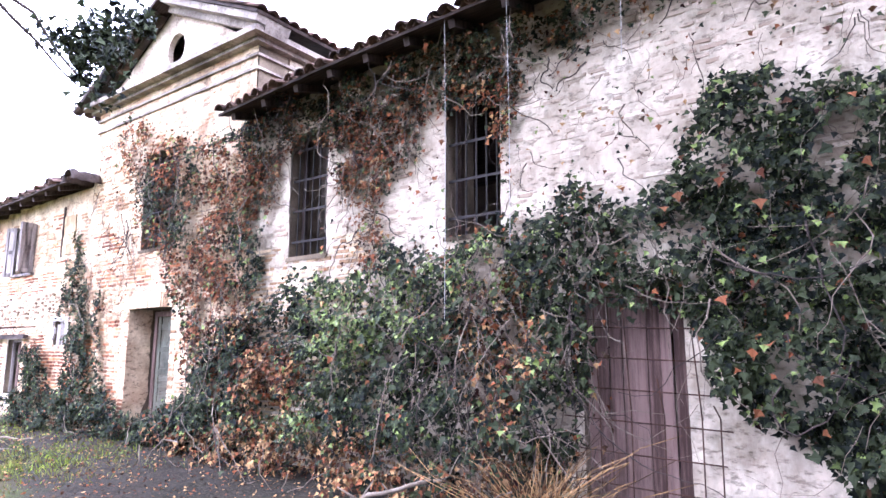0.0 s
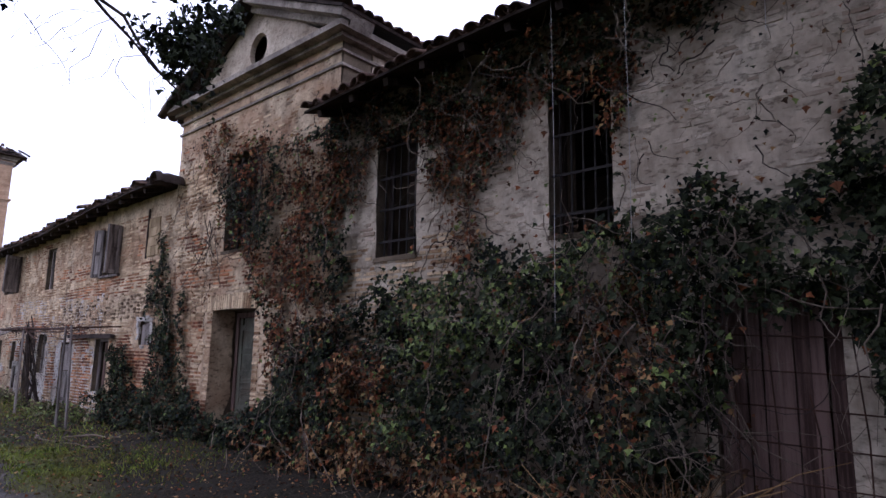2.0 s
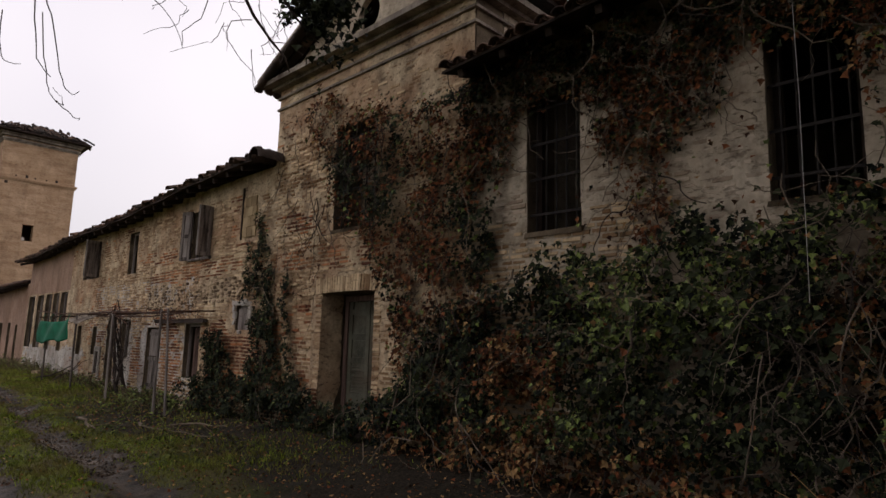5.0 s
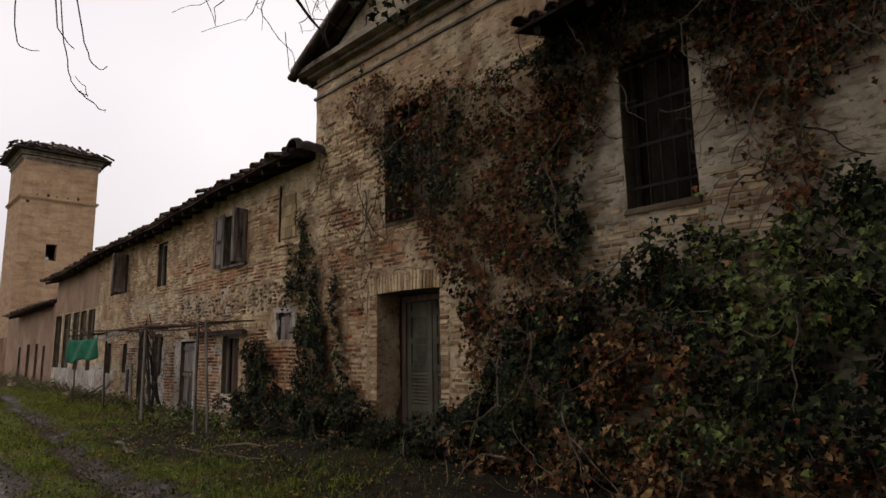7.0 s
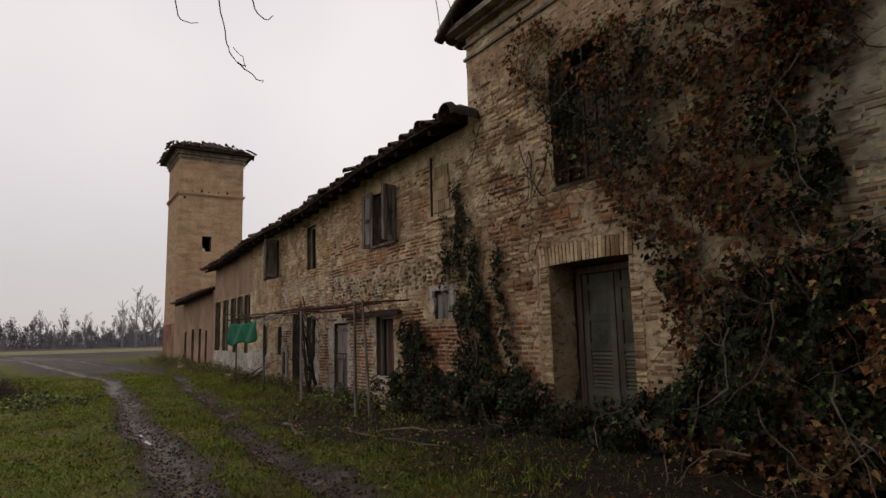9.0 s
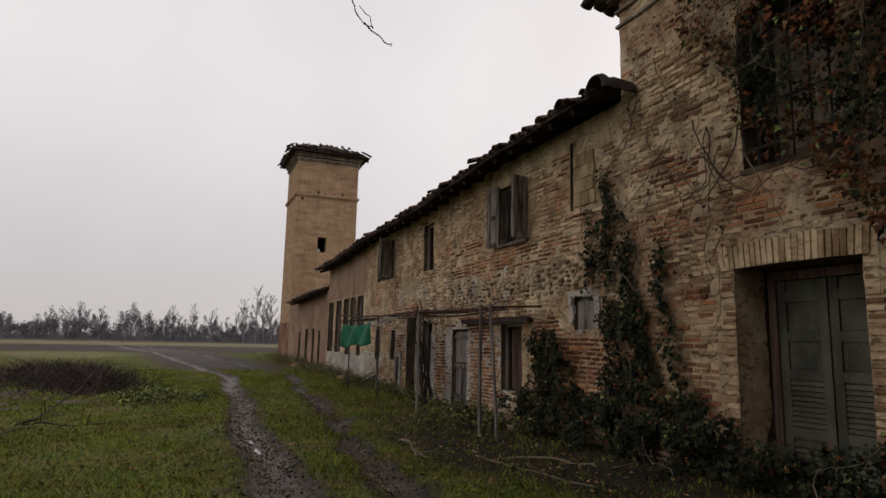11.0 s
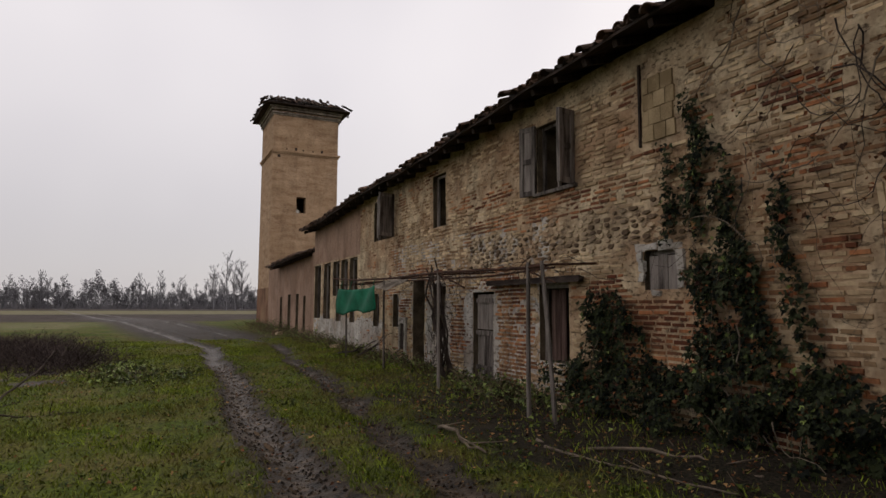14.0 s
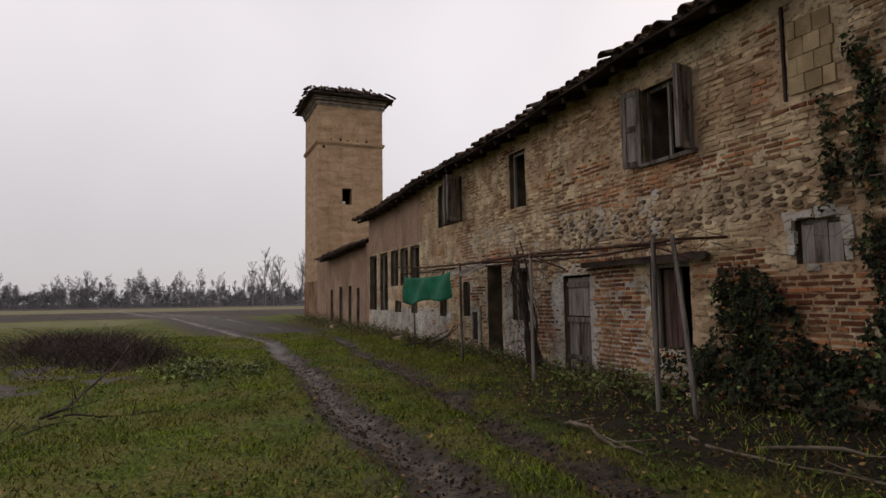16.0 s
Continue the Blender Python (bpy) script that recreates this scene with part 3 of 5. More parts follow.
tiled_roof("roof_right_wing", XB1 + 0.02, XR + 0.3, low_right, 4.6, 8.3, 0.30, "mossy clay tile roof with a dark boarded eave")
tiled_roof("roof_left_wing", XL - 0.2, XB0 - 0.02, low_left, 4.74, 8.3, 0.30, "sagging old clay tile roof with a dark eave", rows=10, rough=1.6)
tiled_roof("roof_far_wing", -36.2, XL - 0.25, low_far, 4.74, 8.0, 0.26, "broken lower tile roof beside the tower", rows=6, rough=2.0)
# masonry follows the eaves
for ob in (wall_r, sheet_r):
    for v in ob.data.vertices:
        v.co.z = min(v.co.z, low_right(v.co.x) + 0.17)
for ob in (wall_l, sheet_l, pink):
    for v in ob.data.vertices:
        v.co.z = min(v.co.z, low_left(v.co.x) + 0.13)
for ob in (wall_f, sheet_f):
    for v in ob.data.vertices:
        v.co.z = min(v.co.z, low_far(v.co.x) + 0.11)
# a curved dark sheet over the joint of the roofs
g = Geo()
for k in range(7):
    y, rr = 4.66 + k * 0.09, 0.20 + 0.012 * math.sin(k * 2.1)
    g.v += [(-11.44 + 1.0 * q * math.cos(math.pi * i / 10) + 0.006 * fbm(i, k), y, 4.68 + 0.02 * (k % 2) + q * 1.1 * math.sin(math.pi * i / 10)) for q in (rr, rr - 0.025) for i in range(11)]
for k in range(6):
    for i in range(10):
        a = 22 * k + i
        g.f += [(a, a + 1, a + 23, a + 22), (a + 12, a + 11, a + 33, a + 34)]
for i in range(10):
    g.f += [(i, i + 11, i + 12, i + 1), (132 + i, 133 + i, 144 + i, 143 + i)]
solo("curved_cover", g, TWIG, "dark curved sheet covering the roof joint beside the block", "roof cover", smooth=True)

# ---- pedimented block: side wall, cornices, tympanum, roof ----
APEX, RAKE_L, RAKE_R, EAVE_B, PEAK = -9.05, -11.95, -6.28, 6.22, 7.70
side = Geo().box(XB1 - 0.3, XB1, Y + 0.6, 10.98, -0.4, 6.24).box(XB0, XB0 + 0.3, Y + 0.6, 10.98, -0.4, 6.24)
solo("wall_block_sides", side, RENDER_PALE, "pale rendered side walls of the pedimented block", "wall", "structure")


def tympanum():
    g, n = Geo(), 72
    cx, cz, r = -9.0, 6.80, 0.27
    top = PEAK - 0.05
    tri = [(XB0, 6.2), (XB1, 6.2), (APEX, top)]
    def edge(dx, dz):
        best = 1e9
        for i in range(3):
            (ax, az), (bx, bz) = tri[i], tri[(i + 1) % 3]
            ex, ez = bx - ax, bz - az
            det = dx * -ez + ex * dz
            if abs(det) > 1e-9:
                s = ((ax - cx) * -ez + ex * (az - cz)) / det
                if s > 0:
                    best = min(best, s)
        return best
    angles = sorted([2 * math.pi * k / n for k in range(n)] + [math.atan2(z - cz, x - cx) % (2 * math.pi) for x, z in tri])
    for a in angles:
        dx, dz = math.cos(a), math.sin(a)
        s = edge(dx, dz)
        for y, d in ((Y, s), (Y, r), (Y + 0.1, r)):
            g.v.append((cx + dx * d, y, cz + dz * d * (1.0 if d == s else 1.1)))
    m = len(angles)
    for k in range(m):
        a, b = 3 * k, 3 * ((k + 1) % m)
        g.f += [(a, b, b + 1, a + 1), (a + 1, b + 1, b + 2, a + 2)]
    return g


ped = thing("pediment", "weathered stucco pediment with a round attic opening", "pediment", (APEX, Y, 6.2), kind="structure")
part("tympanum", tympanum(), RENDER_PALE, ped, "pale stained stucco")
# added dark plate: the attic's shade behind the round opening, put into its colour
part("attic_shade_plate", Geo().add([(XB0 + 0.3, Y + 1.4, 6.2), (XB1 - 0.3, Y + 1.4, 6.2), (APEX, Y + 1.4, 7.4)], [(0, 1, 2)]), SOFFIT_AND_SHADE, ped, "dark attic boards")
for z0, z1, out in ((5.76, 5.80, 0.045), (5.98, 6.02, 0.05)):
    part("moulding", Geo().box(XB0 - out, XB1 + out, Y - out, Y - 0.001, z0, z1).box(XB1 + 0.001, XB1 + out, Y, 10.0, z0, z1).box(XB0 - out, XB0 - 0.001, Y, 10.0, z0, z1), CORNICE, ped)
for z0, z1, out in ((6.16, 6.22, 0.13), (6.22, 6.31, 0.28)):
    part("cornice", Geo().box(XB0 - out, XB1 + out, Y - out, Y - 0.002, z0, z1).box(XB1 + 0.002, XB1 + out, Y, 10.0, z0, z1).box(XB0 - out, XB0 - 0.002, Y, 10.0, z0, z1), CORNICE, ped)
for sx, xe in ((-1, RAKE_L), (1, RAKE_R)):
    run, rise = xe - APEX, EAVE_B + (0.06 if xe < APEX else 0.20) - PEAK
    ln, ang = math.hypot(run, rise), math.atan2(rise, run)
    m = Matrix.Translation((APEX, 0, PEAK)) @ Matrix.Rotation(-ang, 4, "Y")
    for lo, hi, out in ((-0.22, -0.11, 0.13), (-0.11, 0.0, 0.32)):
        part("raking_cornice", Geo().box(0, ln, Y - out, Y + 0.3, min(lo, hi), max(lo, hi), m), CORNICE, ped)
broof = thing("roof_pedimented_block", "gabled clay tile roof over the pediment", "roof", (APEX, 8, PEAK), kind="structure")
for xe in (RAKE_L, RAKE_R):
    run, rise = xe - APEX, EAVE_B + (0.06 if xe < APEX else 0.20) - PEAK
    ln, ang = math.hypot(run, rise), math.atan2(rise, run)
    m = Matrix.Translation((APEX, 0, PEAK)) @ Matrix.Rotation(-ang, 4, "Y")
    part("roof_slab", Geo().box(0, ln + 0.02, Y - 0.36, 11.4, 0.004, 0.05, m), SOFFIT_AND_SHADE, broof)
    rows = Geo()
    s = 1 if xe > APEX else -1
    for c in range(29):
        y = Y - 0.30 + c * 0.205
        for r in range(8):
            d = ln - 0.40 - r * 0.36 + random.gauss(0, 0.03)
            mm = m @ Matrix.Translation((d + 0.46, y, 0.055 + 0.012 * (r % 2) + abs(random.gauss(0, 0.012)))) @ Matrix.Rotation(math.pi / 2, 4, "Z") @ Matrix.Rotation(-0.03, 4, "X")
            rows.add([mm @ Vector(v) for v in TILE_GEO.v], TILE_GEO.f)
    tagged(part("tile_rows", rows, TILE, broof, smooth=True), kind="stuff")


# ---- tower ----
def tower():
    t = thing("tower", "square pigeon tower of pale brick with a ragged tile roof", "tower", (XE, Y, 0.3), kind="structure")
    x0, x1, y0, y1, top = XT, XE, Y, 8.62, 11.6
    wy0, wy1, wz0, wz1 = 6.5, 6.98, 6.17, 7.0
    th = 0.45
    g = Geo()
    for b in ((x1 - th, x1, y0, wy0, 2.3, top), (x1 - th, x1, wy1, y1, 2.3, top), (x1 - th, x1, wy0, wy1, 2.3, wz0), (x1 - th, x1, wy0, wy1, wz1, top)):
        g.box(*b)
    part("wall_panel", g, TOWER_BRICK, t)
    part("wall_panel", Geo().box(x0, x1 - th, y0, y0 + th, 2.3, top), TOWER_BRICK, t)
    part("wall_panel", Geo().box(x0, x1 - th, y1 - th, y1, 2.3, top), TOWER_BRICK, t)
    part("wall_panel", Geo().box(x0, x0 + th, y0 + th, y1 - th, 2.3, top), TOWER_BRICK, t)
    part("foot", Geo().box(x0 - 0.02, x1 + 0.02, y0 - 0.02, y1 + 0.02, -0.3, 2.32), TOWER_FOOT, t, "damp darker brick foot")
    for z, out, h in ((9.28, 0.10, 0.10), (9.2, 0.05, 0.08), (11.28, 0.09, 0.09), (11.2, 0.04, 0.08), (11.45, 0.14, 0.12), (11.57, 0.22, 0.08)):
        part("string_course", Geo().box(x0 - out, x1 + out, y0 - out, y1 + out, z, z + h), CORNICE if z > 11 else TOWER_BRICK, t)
    # putlog holes as solid dark blocks: the shade inside is only their colour
    for i, yy in enumerate((5.9, 6.35, 6.75, 7.25, 7.7)):
        s = 0.12 if i in (1, 4) else 0.07
        part("putlog_shade_block", Geo().box(x1 - 0.1, x1 + 0.004, yy, yy + s, 9.42, 9.42 + s * 1.2), SOFFIT_AND_SHADE, t)
    part("putlog_shade_block", Geo().box(x1 - 0.1, x1 + 0.004, 5.48, 5.62, 9.0, 9.14), SOFFIT_AND_SHADE, t)
    # white block imitating the sky light seen through the window's lower corner
    part("window_ledge", Geo().box(x1 - 0.3, x1 + 0.03, wy0, wy0 + 0.14, wz0 - 0.002, wz0 + 0.16), WHITE_PLASTER, t)
    e, peak = 0.50, 12.75
    cx, cy = (x0 + x1) / 2, (y0 + y1) / 2
    c = [(x0 - e, y0 - e, 11.66), (x1 + e, y0 - e, 11.66), (x1 + e, y1 + e, 11.66), (x0 - e, y1 + e, 11.66)]
    rg = Geo().add(c + [(p[0], p[1], p[2] + 0.06) for p in c] + [(cx, cy, peak)], [(3, 2, 1, 0), (0, 1, 5, 4), (1, 2, 6, 5), (2, 3, 7, 6), (3, 0, 4, 7), (4, 5, 8), (5, 6, 8), (6, 7, 8), (7, 4, 8)])
    part("roof_slab", rg, SOFFIT_AND_SHADE, t)
    tiles = Geo()
    half = (x1 - x0) / 2 + e
    pitch = math.atan2(peak - 11.72, half)
    for k in range(4):
        m0 = Matrix.Translation((cx, cy, 11.73)) @ Matrix.Rotation(k * math.pi / 2, 4, "Z")
        for r in range(6):
            w = half - r * 0.34
            n = int(2 * w / 0.21)
            for i in range(n):
                x = -w + 0.1 + i * 0.21 + random.gauss(0, 0.03)
                m = m0 @ Matrix.Translation((x, -half - 0.06 + r * 0.34 * math.cos(pitch) + random.gauss(0, 0.07), r * 0.34 * math.sin(pitch) + abs(random.gauss(0, 0.04)))) @ Matrix.Rotation(pitch + random.gauss(0, 0.12), 4, "X") @ Matrix.Rotation(random.gauss(0, 0.12), 4, "Z")
                tiles.add([m @ Vector(v) for v in TILE_GEO.v], TILE_GEO.f)
    tagged(part("tiles", tiles, TILE, t, "loose slipped clay tiles", smooth=True), kind="stuff")


tower()


# ---- doors, gate, windows ----
def plank_row(parent, x0, x1, y, z0, z1, n, material, name="board", gap=0.006, thick=0.025, tilt=0.0):
    w = (x1 - x0) / n
    for i in range(n):
        zt = z1 - random.uniform(0, 0.02)
        m = Matrix.Translation((x0 + (i + 0.5) * w, y, z0)) @ Matrix.Rotation(random.gauss(0, 0.006) + tilt, 4, "Y")
        part(name, Geo().box(-w / 2 + gap / 2, w / 2 - gap / 2, random.uniform(-0.004, 0.004), thick, 0, zt - z0, m), material, parent)


def main_door():
    x0, x1, z1 = DOOR[0] + 0.02, DOOR[1] - 0.02, DOOR[3] - 0.02
    d = thing("door_1", "closed faded green wooden door deep in its reveal", "door", ((x0 + x1) / 2, Y + 0.5, 0), kind="structure")
    y = Y + 0.46
    part("door_frame", Geo().box(x0, x0 + 0.09, y, y + 0.1, -0.2, z1).box(x1 - 0.09, x1, y, y + 0.1, -0.2, z1).box(x0 + 0.09, x1 - 0.09, y, y + 0.1, z1 - 0.09, z1), BROWN_WOOD, d, "dark brown frame")
    for a, b in ((x0 + 0.10, (x0 + x1) / 2 - 0.01), ((x0 + x1) / 2 + 0.01, x1 - 0.10)):
        leaf = part("leaf", Geo().box(a, b, y + 0.045, y + 0.065, -0.02, z1 - 0.1), GREEN_DOOR, d)
        part("stile", Geo().box(a, a + 0.09, y + 0.02, y + 0.044, -0.02, z1 - 0.1), GREEN_DOOR, leaf)
        part("stile", Geo().box(b - 0.09, b, y + 0.02, y + 0.044, -0.02, z1 - 0.1), GREEN_DOOR, leaf)
        for z in (0.0, 0.55, 1.12, 1.5, 1.9):
            part("rail", Geo().box(a + 0.09, b - 0.09, y + 0.022, y + 0.044, z, z + 0.1), GREEN_DOOR, leaf)
        z = 0.13
        while z < 1.1:
            if not 0.5 < z < 0.66:
                m = Matrix.Translation((0, y + 0.034, z)) @ Matrix.Rotation(radians(-28), 4, "X")
                part("slat", Geo().box(a + 0.092, b - 0.092, -0.006, 0.006, -0.02, 0.025, m), GREEN_DOOR, leaf)
            z += 0.05
        part("panel", Geo().box(a + 0.1, b - 0.1, y + 0.034, y + 0.044, 1.23, 1.49).box(a + 0.1, b - 0.1, y + 0.034, y + 0.044, 1.61, 1.89), GREEN_DOOR, leaf)
    # plastered left reveal with a broken edge
    g, n = Geo(), 60
    for k in range(n + 1):
        z = -0.1 + (DOOR[3] - 0.0 + 0.1) * k / n
        back = Y + 0.42 + 0.05 * fbm(z * 3, 1.3) - 0.16 * smooth(0.9, 0.3, z) * (0.5 + 0.5 * fbm(z * 5, 8))
        g.v += [(DOOR[0] + 0.018 + 0.004 * fbm(z * 4, 2), Y - 0.002, z), (DOOR[0] + 0.02 + 0.004 * fbm(z * 4, 6), back, z), (DOOR[0] - 0.01, back + 0.015, z)]
    for k in range(n):
        for i in range(2):
            a = 3 * k + i
            g.f.append((a, a + 3, a + 4, a + 1))
    part("reveal_plaster", g, RENDER_OCHRE, d, "grey plastered reveal")
    # soldier course of bricks over the door
    x = DOOR[0] - 0.16
    while x < DOOR[1] + 0.14:
        u = (x - (DOOR[0] + DOOR[1]) / 2) / 0.7
        m = Matrix.Translation((x, Y - 0.004, DOOR[3] + 0.005 - 0.015 * u * u)) @ Matrix.Rotation(radians(5 * u), 4, "Y")
        part("brick", Geo().box(0.004, 0.058, -0.016 + random.gauss(0, 0.003), 0.05, 0, 0.25 + random.uniform(-0.015, 0.015), m, 0.003), BRICK, wall_b)
        x += 0.066


main_door()


def gate():
    d = thing("gate", "boarded brown gate behind a rusty rebar grid", "gate", (-1.05, Y, 0))
    plank_row(d, GATE[0] + 0.01, GATE[1] - 0.01, Y + 0.06, 0.0, GATE[3] - 0.03, 8, BROWN_WOOD)
    for z in (0.4, 1.7):
        part("ledge", Geo().box(GATE[0] + 0.01, GATE[1] - 0.01, Y + 0.09, Y + 0.13, z, z + 0.12), BROWN_WOOD, d)
    grid = thing("rebar_grid", "rusty reinforcing grid fixed before the gate", "metal grid", (-1.0, Y - 0.06, 0))
    for k in range(8):
        z = 0.12 + k * 0.27
        part("bar", Geo().tube([(-1.72, Y - 0.07, z + 0.02), (-1.1, Y - 0.09, z), (-0.28 - 0.03 * (k % 3), Y - 0.05, z - 0.03)], 0.0065, sides=5), RUST, grid)
    for x, top in ((-1.62, 2.1), (-1.38, 2.2), (-1.1, 2.05), (-0.82, 1.3), (-0.52, 1.75), (-0.38, 1.1)):
        part("bar", Geo().tube([(x, Y - 0.077, 0.0), (x + 0.02, Y - 0.095, 1.0), (x - 0.03, Y - 0.08, top)], 0.0065, sides=5), RUST, grid)


gate()


def grille_window(name, w, label):
    x0, x1, z0, z1 = w
    d = thing(name, label, "window", ((x0 + x1) / 2, Y, z0), kind="structure")
    part("window_frame", Geo().box(x0, x0 + 0.06, Y + 0.22, Y + 0.28, z0, z1).box(x1 - 0.06, x1, Y + 0.22, Y + 0.28, z0, z1).box(x0 + 0.06, x1 - 0.06, Y + 0.22, Y + 0.28, z1 - 0.06, z1), SOFFIT_AND_SHADE, d)
    n = 5
    for i in range(n):
        x = x0 + (x1 - x0) * (i + 0.7) / (n + 0.4)
        part("bar", Geo().tube([(x, Y + 0.07, z0), (x + 0.01, Y + 0.07, z1)], 0.011, sides=6), DARK_IRON, d)
    for k in range(4):
        z = z0 + (z1 - z0) * (k + 0.5) / 4
        part("cross_bar", Geo().box(x0 - 0.03, x1 + 0.03, Y + 0.055, Y + 0.063, z - 0.015, z + 0.015), DARK_IRON, d)
    part("window_sill", Geo().box(x0 - 0.02, x1 + 0.02, Y - 0.03, Y + 0.3, z0 - 0.05, z0, jit=0.012), MORTAR, d, "crumbling brick sill")


grille_window("window_1", GW1, "tall dark barred window in ivy")
grille_window("window_2", GW2, "tall dark barred window above the thicket")
grille_window("window_3", BLOCK_WIN, "dark window half hidden by dead ivy")


def shutter(parent, hinge_x, z0, z1, width, angle, side):
    """A two-panel wooden shutter, hinged at hinge_x; angle 0 lies shut, 180 flat on the wall."""
    m = Matrix.Translation((hinge_x, Y - 0.03, 0)) @ Matrix.Rotation(radians(-angle if side < 0 else angle), 4, "Z")
    s = 1 if side < 0 else -1
    a, b = sorted((0, s * width))
    sh = part("shutter", Geo().box(a, b, -0.012, 0.012, z0, z1, m), OLD_WOOD, parent, "grey weathered shutter")
    for q0, q1 in ((a, a + 0.07), (b - 0.07, b)):
        part("stile", Geo().box(q0, q1, -0.03, -0.013, z0, z1, m).box(q0, q1, 0.013, 0.03, z0, z1, m), OLD_WOOD, sh)
    for z in (z0, (z0 + z1) / 2 - 0.04, z1 - 0.08):
        part("rail", Geo().box(a + 0.07, b - 0.07, -0.028, -0.013, z, z + 0.08, m).box(a + 0.07, b - 0.07, 0.013, 0.028, z, z + 0.08, m), OLD_WOOD, sh)


def open_window(name, w, label, shutters=(), sill=True):
    x0, x1, z0, z1 = w
    d = thing(name, label, "window", ((x0 + x1) / 2, Y, z0), kind="structure")
    part("window_frame", Geo().box(x0, x0 + 0.05, Y + 0.1, Y + 0.15, z0, z1).box(x1 - 0.05, x1, Y + 0.1, Y + 0.15, z0, z1).box(x0 + 0.05, x1 - 0.05, Y + 0.1, Y + 0.15, z1 - 0.05, z1), OLD_WOOD, d)
    if sill:
        part("window_sill", Geo().box(x0 - 0.06, x1 + 0.06, Y - 0.06, Y + 0.1, z0 - 0.05, z0, jit=0.012), OLD_WOOD, d)
    for s in shutters:
        shutter(d, *s)
    return d


w1 = open_window("window_4", W1, "dark upper window with grey wooden shutters ajar", [(W1[0], W1[2] - 0.02, W1[3] + 0.02, 0.30, 160, -1), (W1[1], W1[2], W1[3], 0.30, 100, 1)])
part("loose_slat", Geo().box(-14.62, -14.58, Y + 0.08, Y + 0.12, W1[2], W1[3]), OLD_WOOD, w1, "pale split board")
open_window("window_5", W2, "narrow dark unglazed upper window", sill=False)
w3 = open_window("window_6", W3, "dark upper window with narrow shutters ajar", [(W3[1], W3[2], W3[3], 0.45, 110, 1), (W3[1] - 0.5, W3[2], W3[3], 0.25, 100, 1)], sill=False)
lw = open_window("window_7", LOW_WIN, "small boarded window with a broken white surround", sill=False)
plank_row(lw, LOW_WIN[0] + 0.05, LOW_WIN[1] - 0.05, Y + 0.035, LOW_WIN[2], LOW_WIN[3] - 0.05, 3, OLD_WOOD)
g = Geo()
for b in ((-12.87, -12.78, 1.98, 2.1), (-12.83, -12.77, 1.86, 1.99), (-12.85, -12.78, 1.74, 1.84), (-12.23, -12.15, 1.66, 1.86), (-12.23, -12.13, 1.86, 2.1), (-12.9, -12.74, 2.1, 2.2),
          (-12.74, -12.55, 2.12, 2.19), (-12.52, -12.3, 2.11, 2.21), (-12.3, -12.16, 2.1, 2.17), (-12.66, -12.5, 1.58, 1.63)):
    g.box(b[0], b[1], Y - 0.022, Y + 0.03, b[2], b[3], jit=0.018)
part("surround", g, WHITE_PLASTER, lw, "broken white plaster surround")
d3 = open_window("window_8", D3, "tall dark opening with rotten wooden frame", sill=False)
plank_row(d3, D3[0] + 0.05, D3[0] + 0.4, Y + 0.2, D3[2], D3[3] - 0.05, 3, BROWN_WOOD)
d1 = open_window("window_9", D1, "small dark ground floor window with white surround", sill=False)
for i, w in enumerate(LIGHTS):
    open_window("window_%d" % (10 + i), w, "tall dark narrow opening in a row", sill=False)
for i, w in enumerate([SMALL, *LOWER, *FAR]):
    open_window("window_%d" % (15 + i), w, "small dark ground floor opening", sill=False)


def plank_door():
    d = thing("door_2", "closed grey plank door with white flaking jambs", "door", ((D2[0] + D2[1]) / 2, Y, 0), kind="structure")
    plank_row(d, D2[0] + 0.02, D2[1] - 0.02, Y + 0.08, 0.06, 1.0, 5, OLD_WOOD)
    plank_row(d, D2[0] + 0.02, D2[1] - 0.02, Y + 0.07, 1.02, D2[3] - 0.03, 5, OLD_WOOD)
    for z in (0.3, 0.92, 1.5):
        part("rail", Geo().box(D2[0] + 0.02, D2[1] - 0.02, Y + 0.045, Y + 0.066, z, z + 0.08), OLD_WOOD, d)


plank_door()
# patches of white limewash on the stable fronts
WH = [D1, D2, D3, PORCH, SMALL, *LIGHTS, *LOWER]
white = render_sheet("limewash_patches", -28.3, -15.6, 0.0, 1.95, WH,
                     lambda x, z: -0.25 + 0.55 * max(smooth(0.32, 0.05, abs(x + 16.9) - 0.42), smooth(0.3, 0.05, abs(x + 18.7) - 0.4), smooth(-21, -23, x) * smooth(1.3, 0.9, z)) - 0.5 * smooth(1.35, 1.9, z) - 0.6 * smooth(0.4, 0.0, abs(x + 15.9)), wall_l, WHITE_PLASTER, "white flaking limewash", step=0.06, thick=0.014)
# concrete block infill and its groove
infill = thing("block_infill", "walled-up opening of concrete blocks", "blocked window", (-12.5, Y, 3.4), kind="structure")
for r in range(4):
    for c in range(3):
        a = -12.72 + c * 0.19 - (0.08 if r % 2 else 0)
        part("block", Geo().box(max(a, -12.72) + 0.006, min(a + 0.19, -12.2) - 0.006, Y - 0.026 + random.uniform(-0.004, 0.004), Y + 0.04, 3.44 + r * 0.2, 3.63 + r * 0.2, jit=0.003), CONCRETE, infill)
part("groove_board", Geo().box(-12.785, -12.755, Y - 0.03, Y + 0.02, 3.4, 4.45), SOFFIT_AND_SHADE, infill, "dark upright batten")


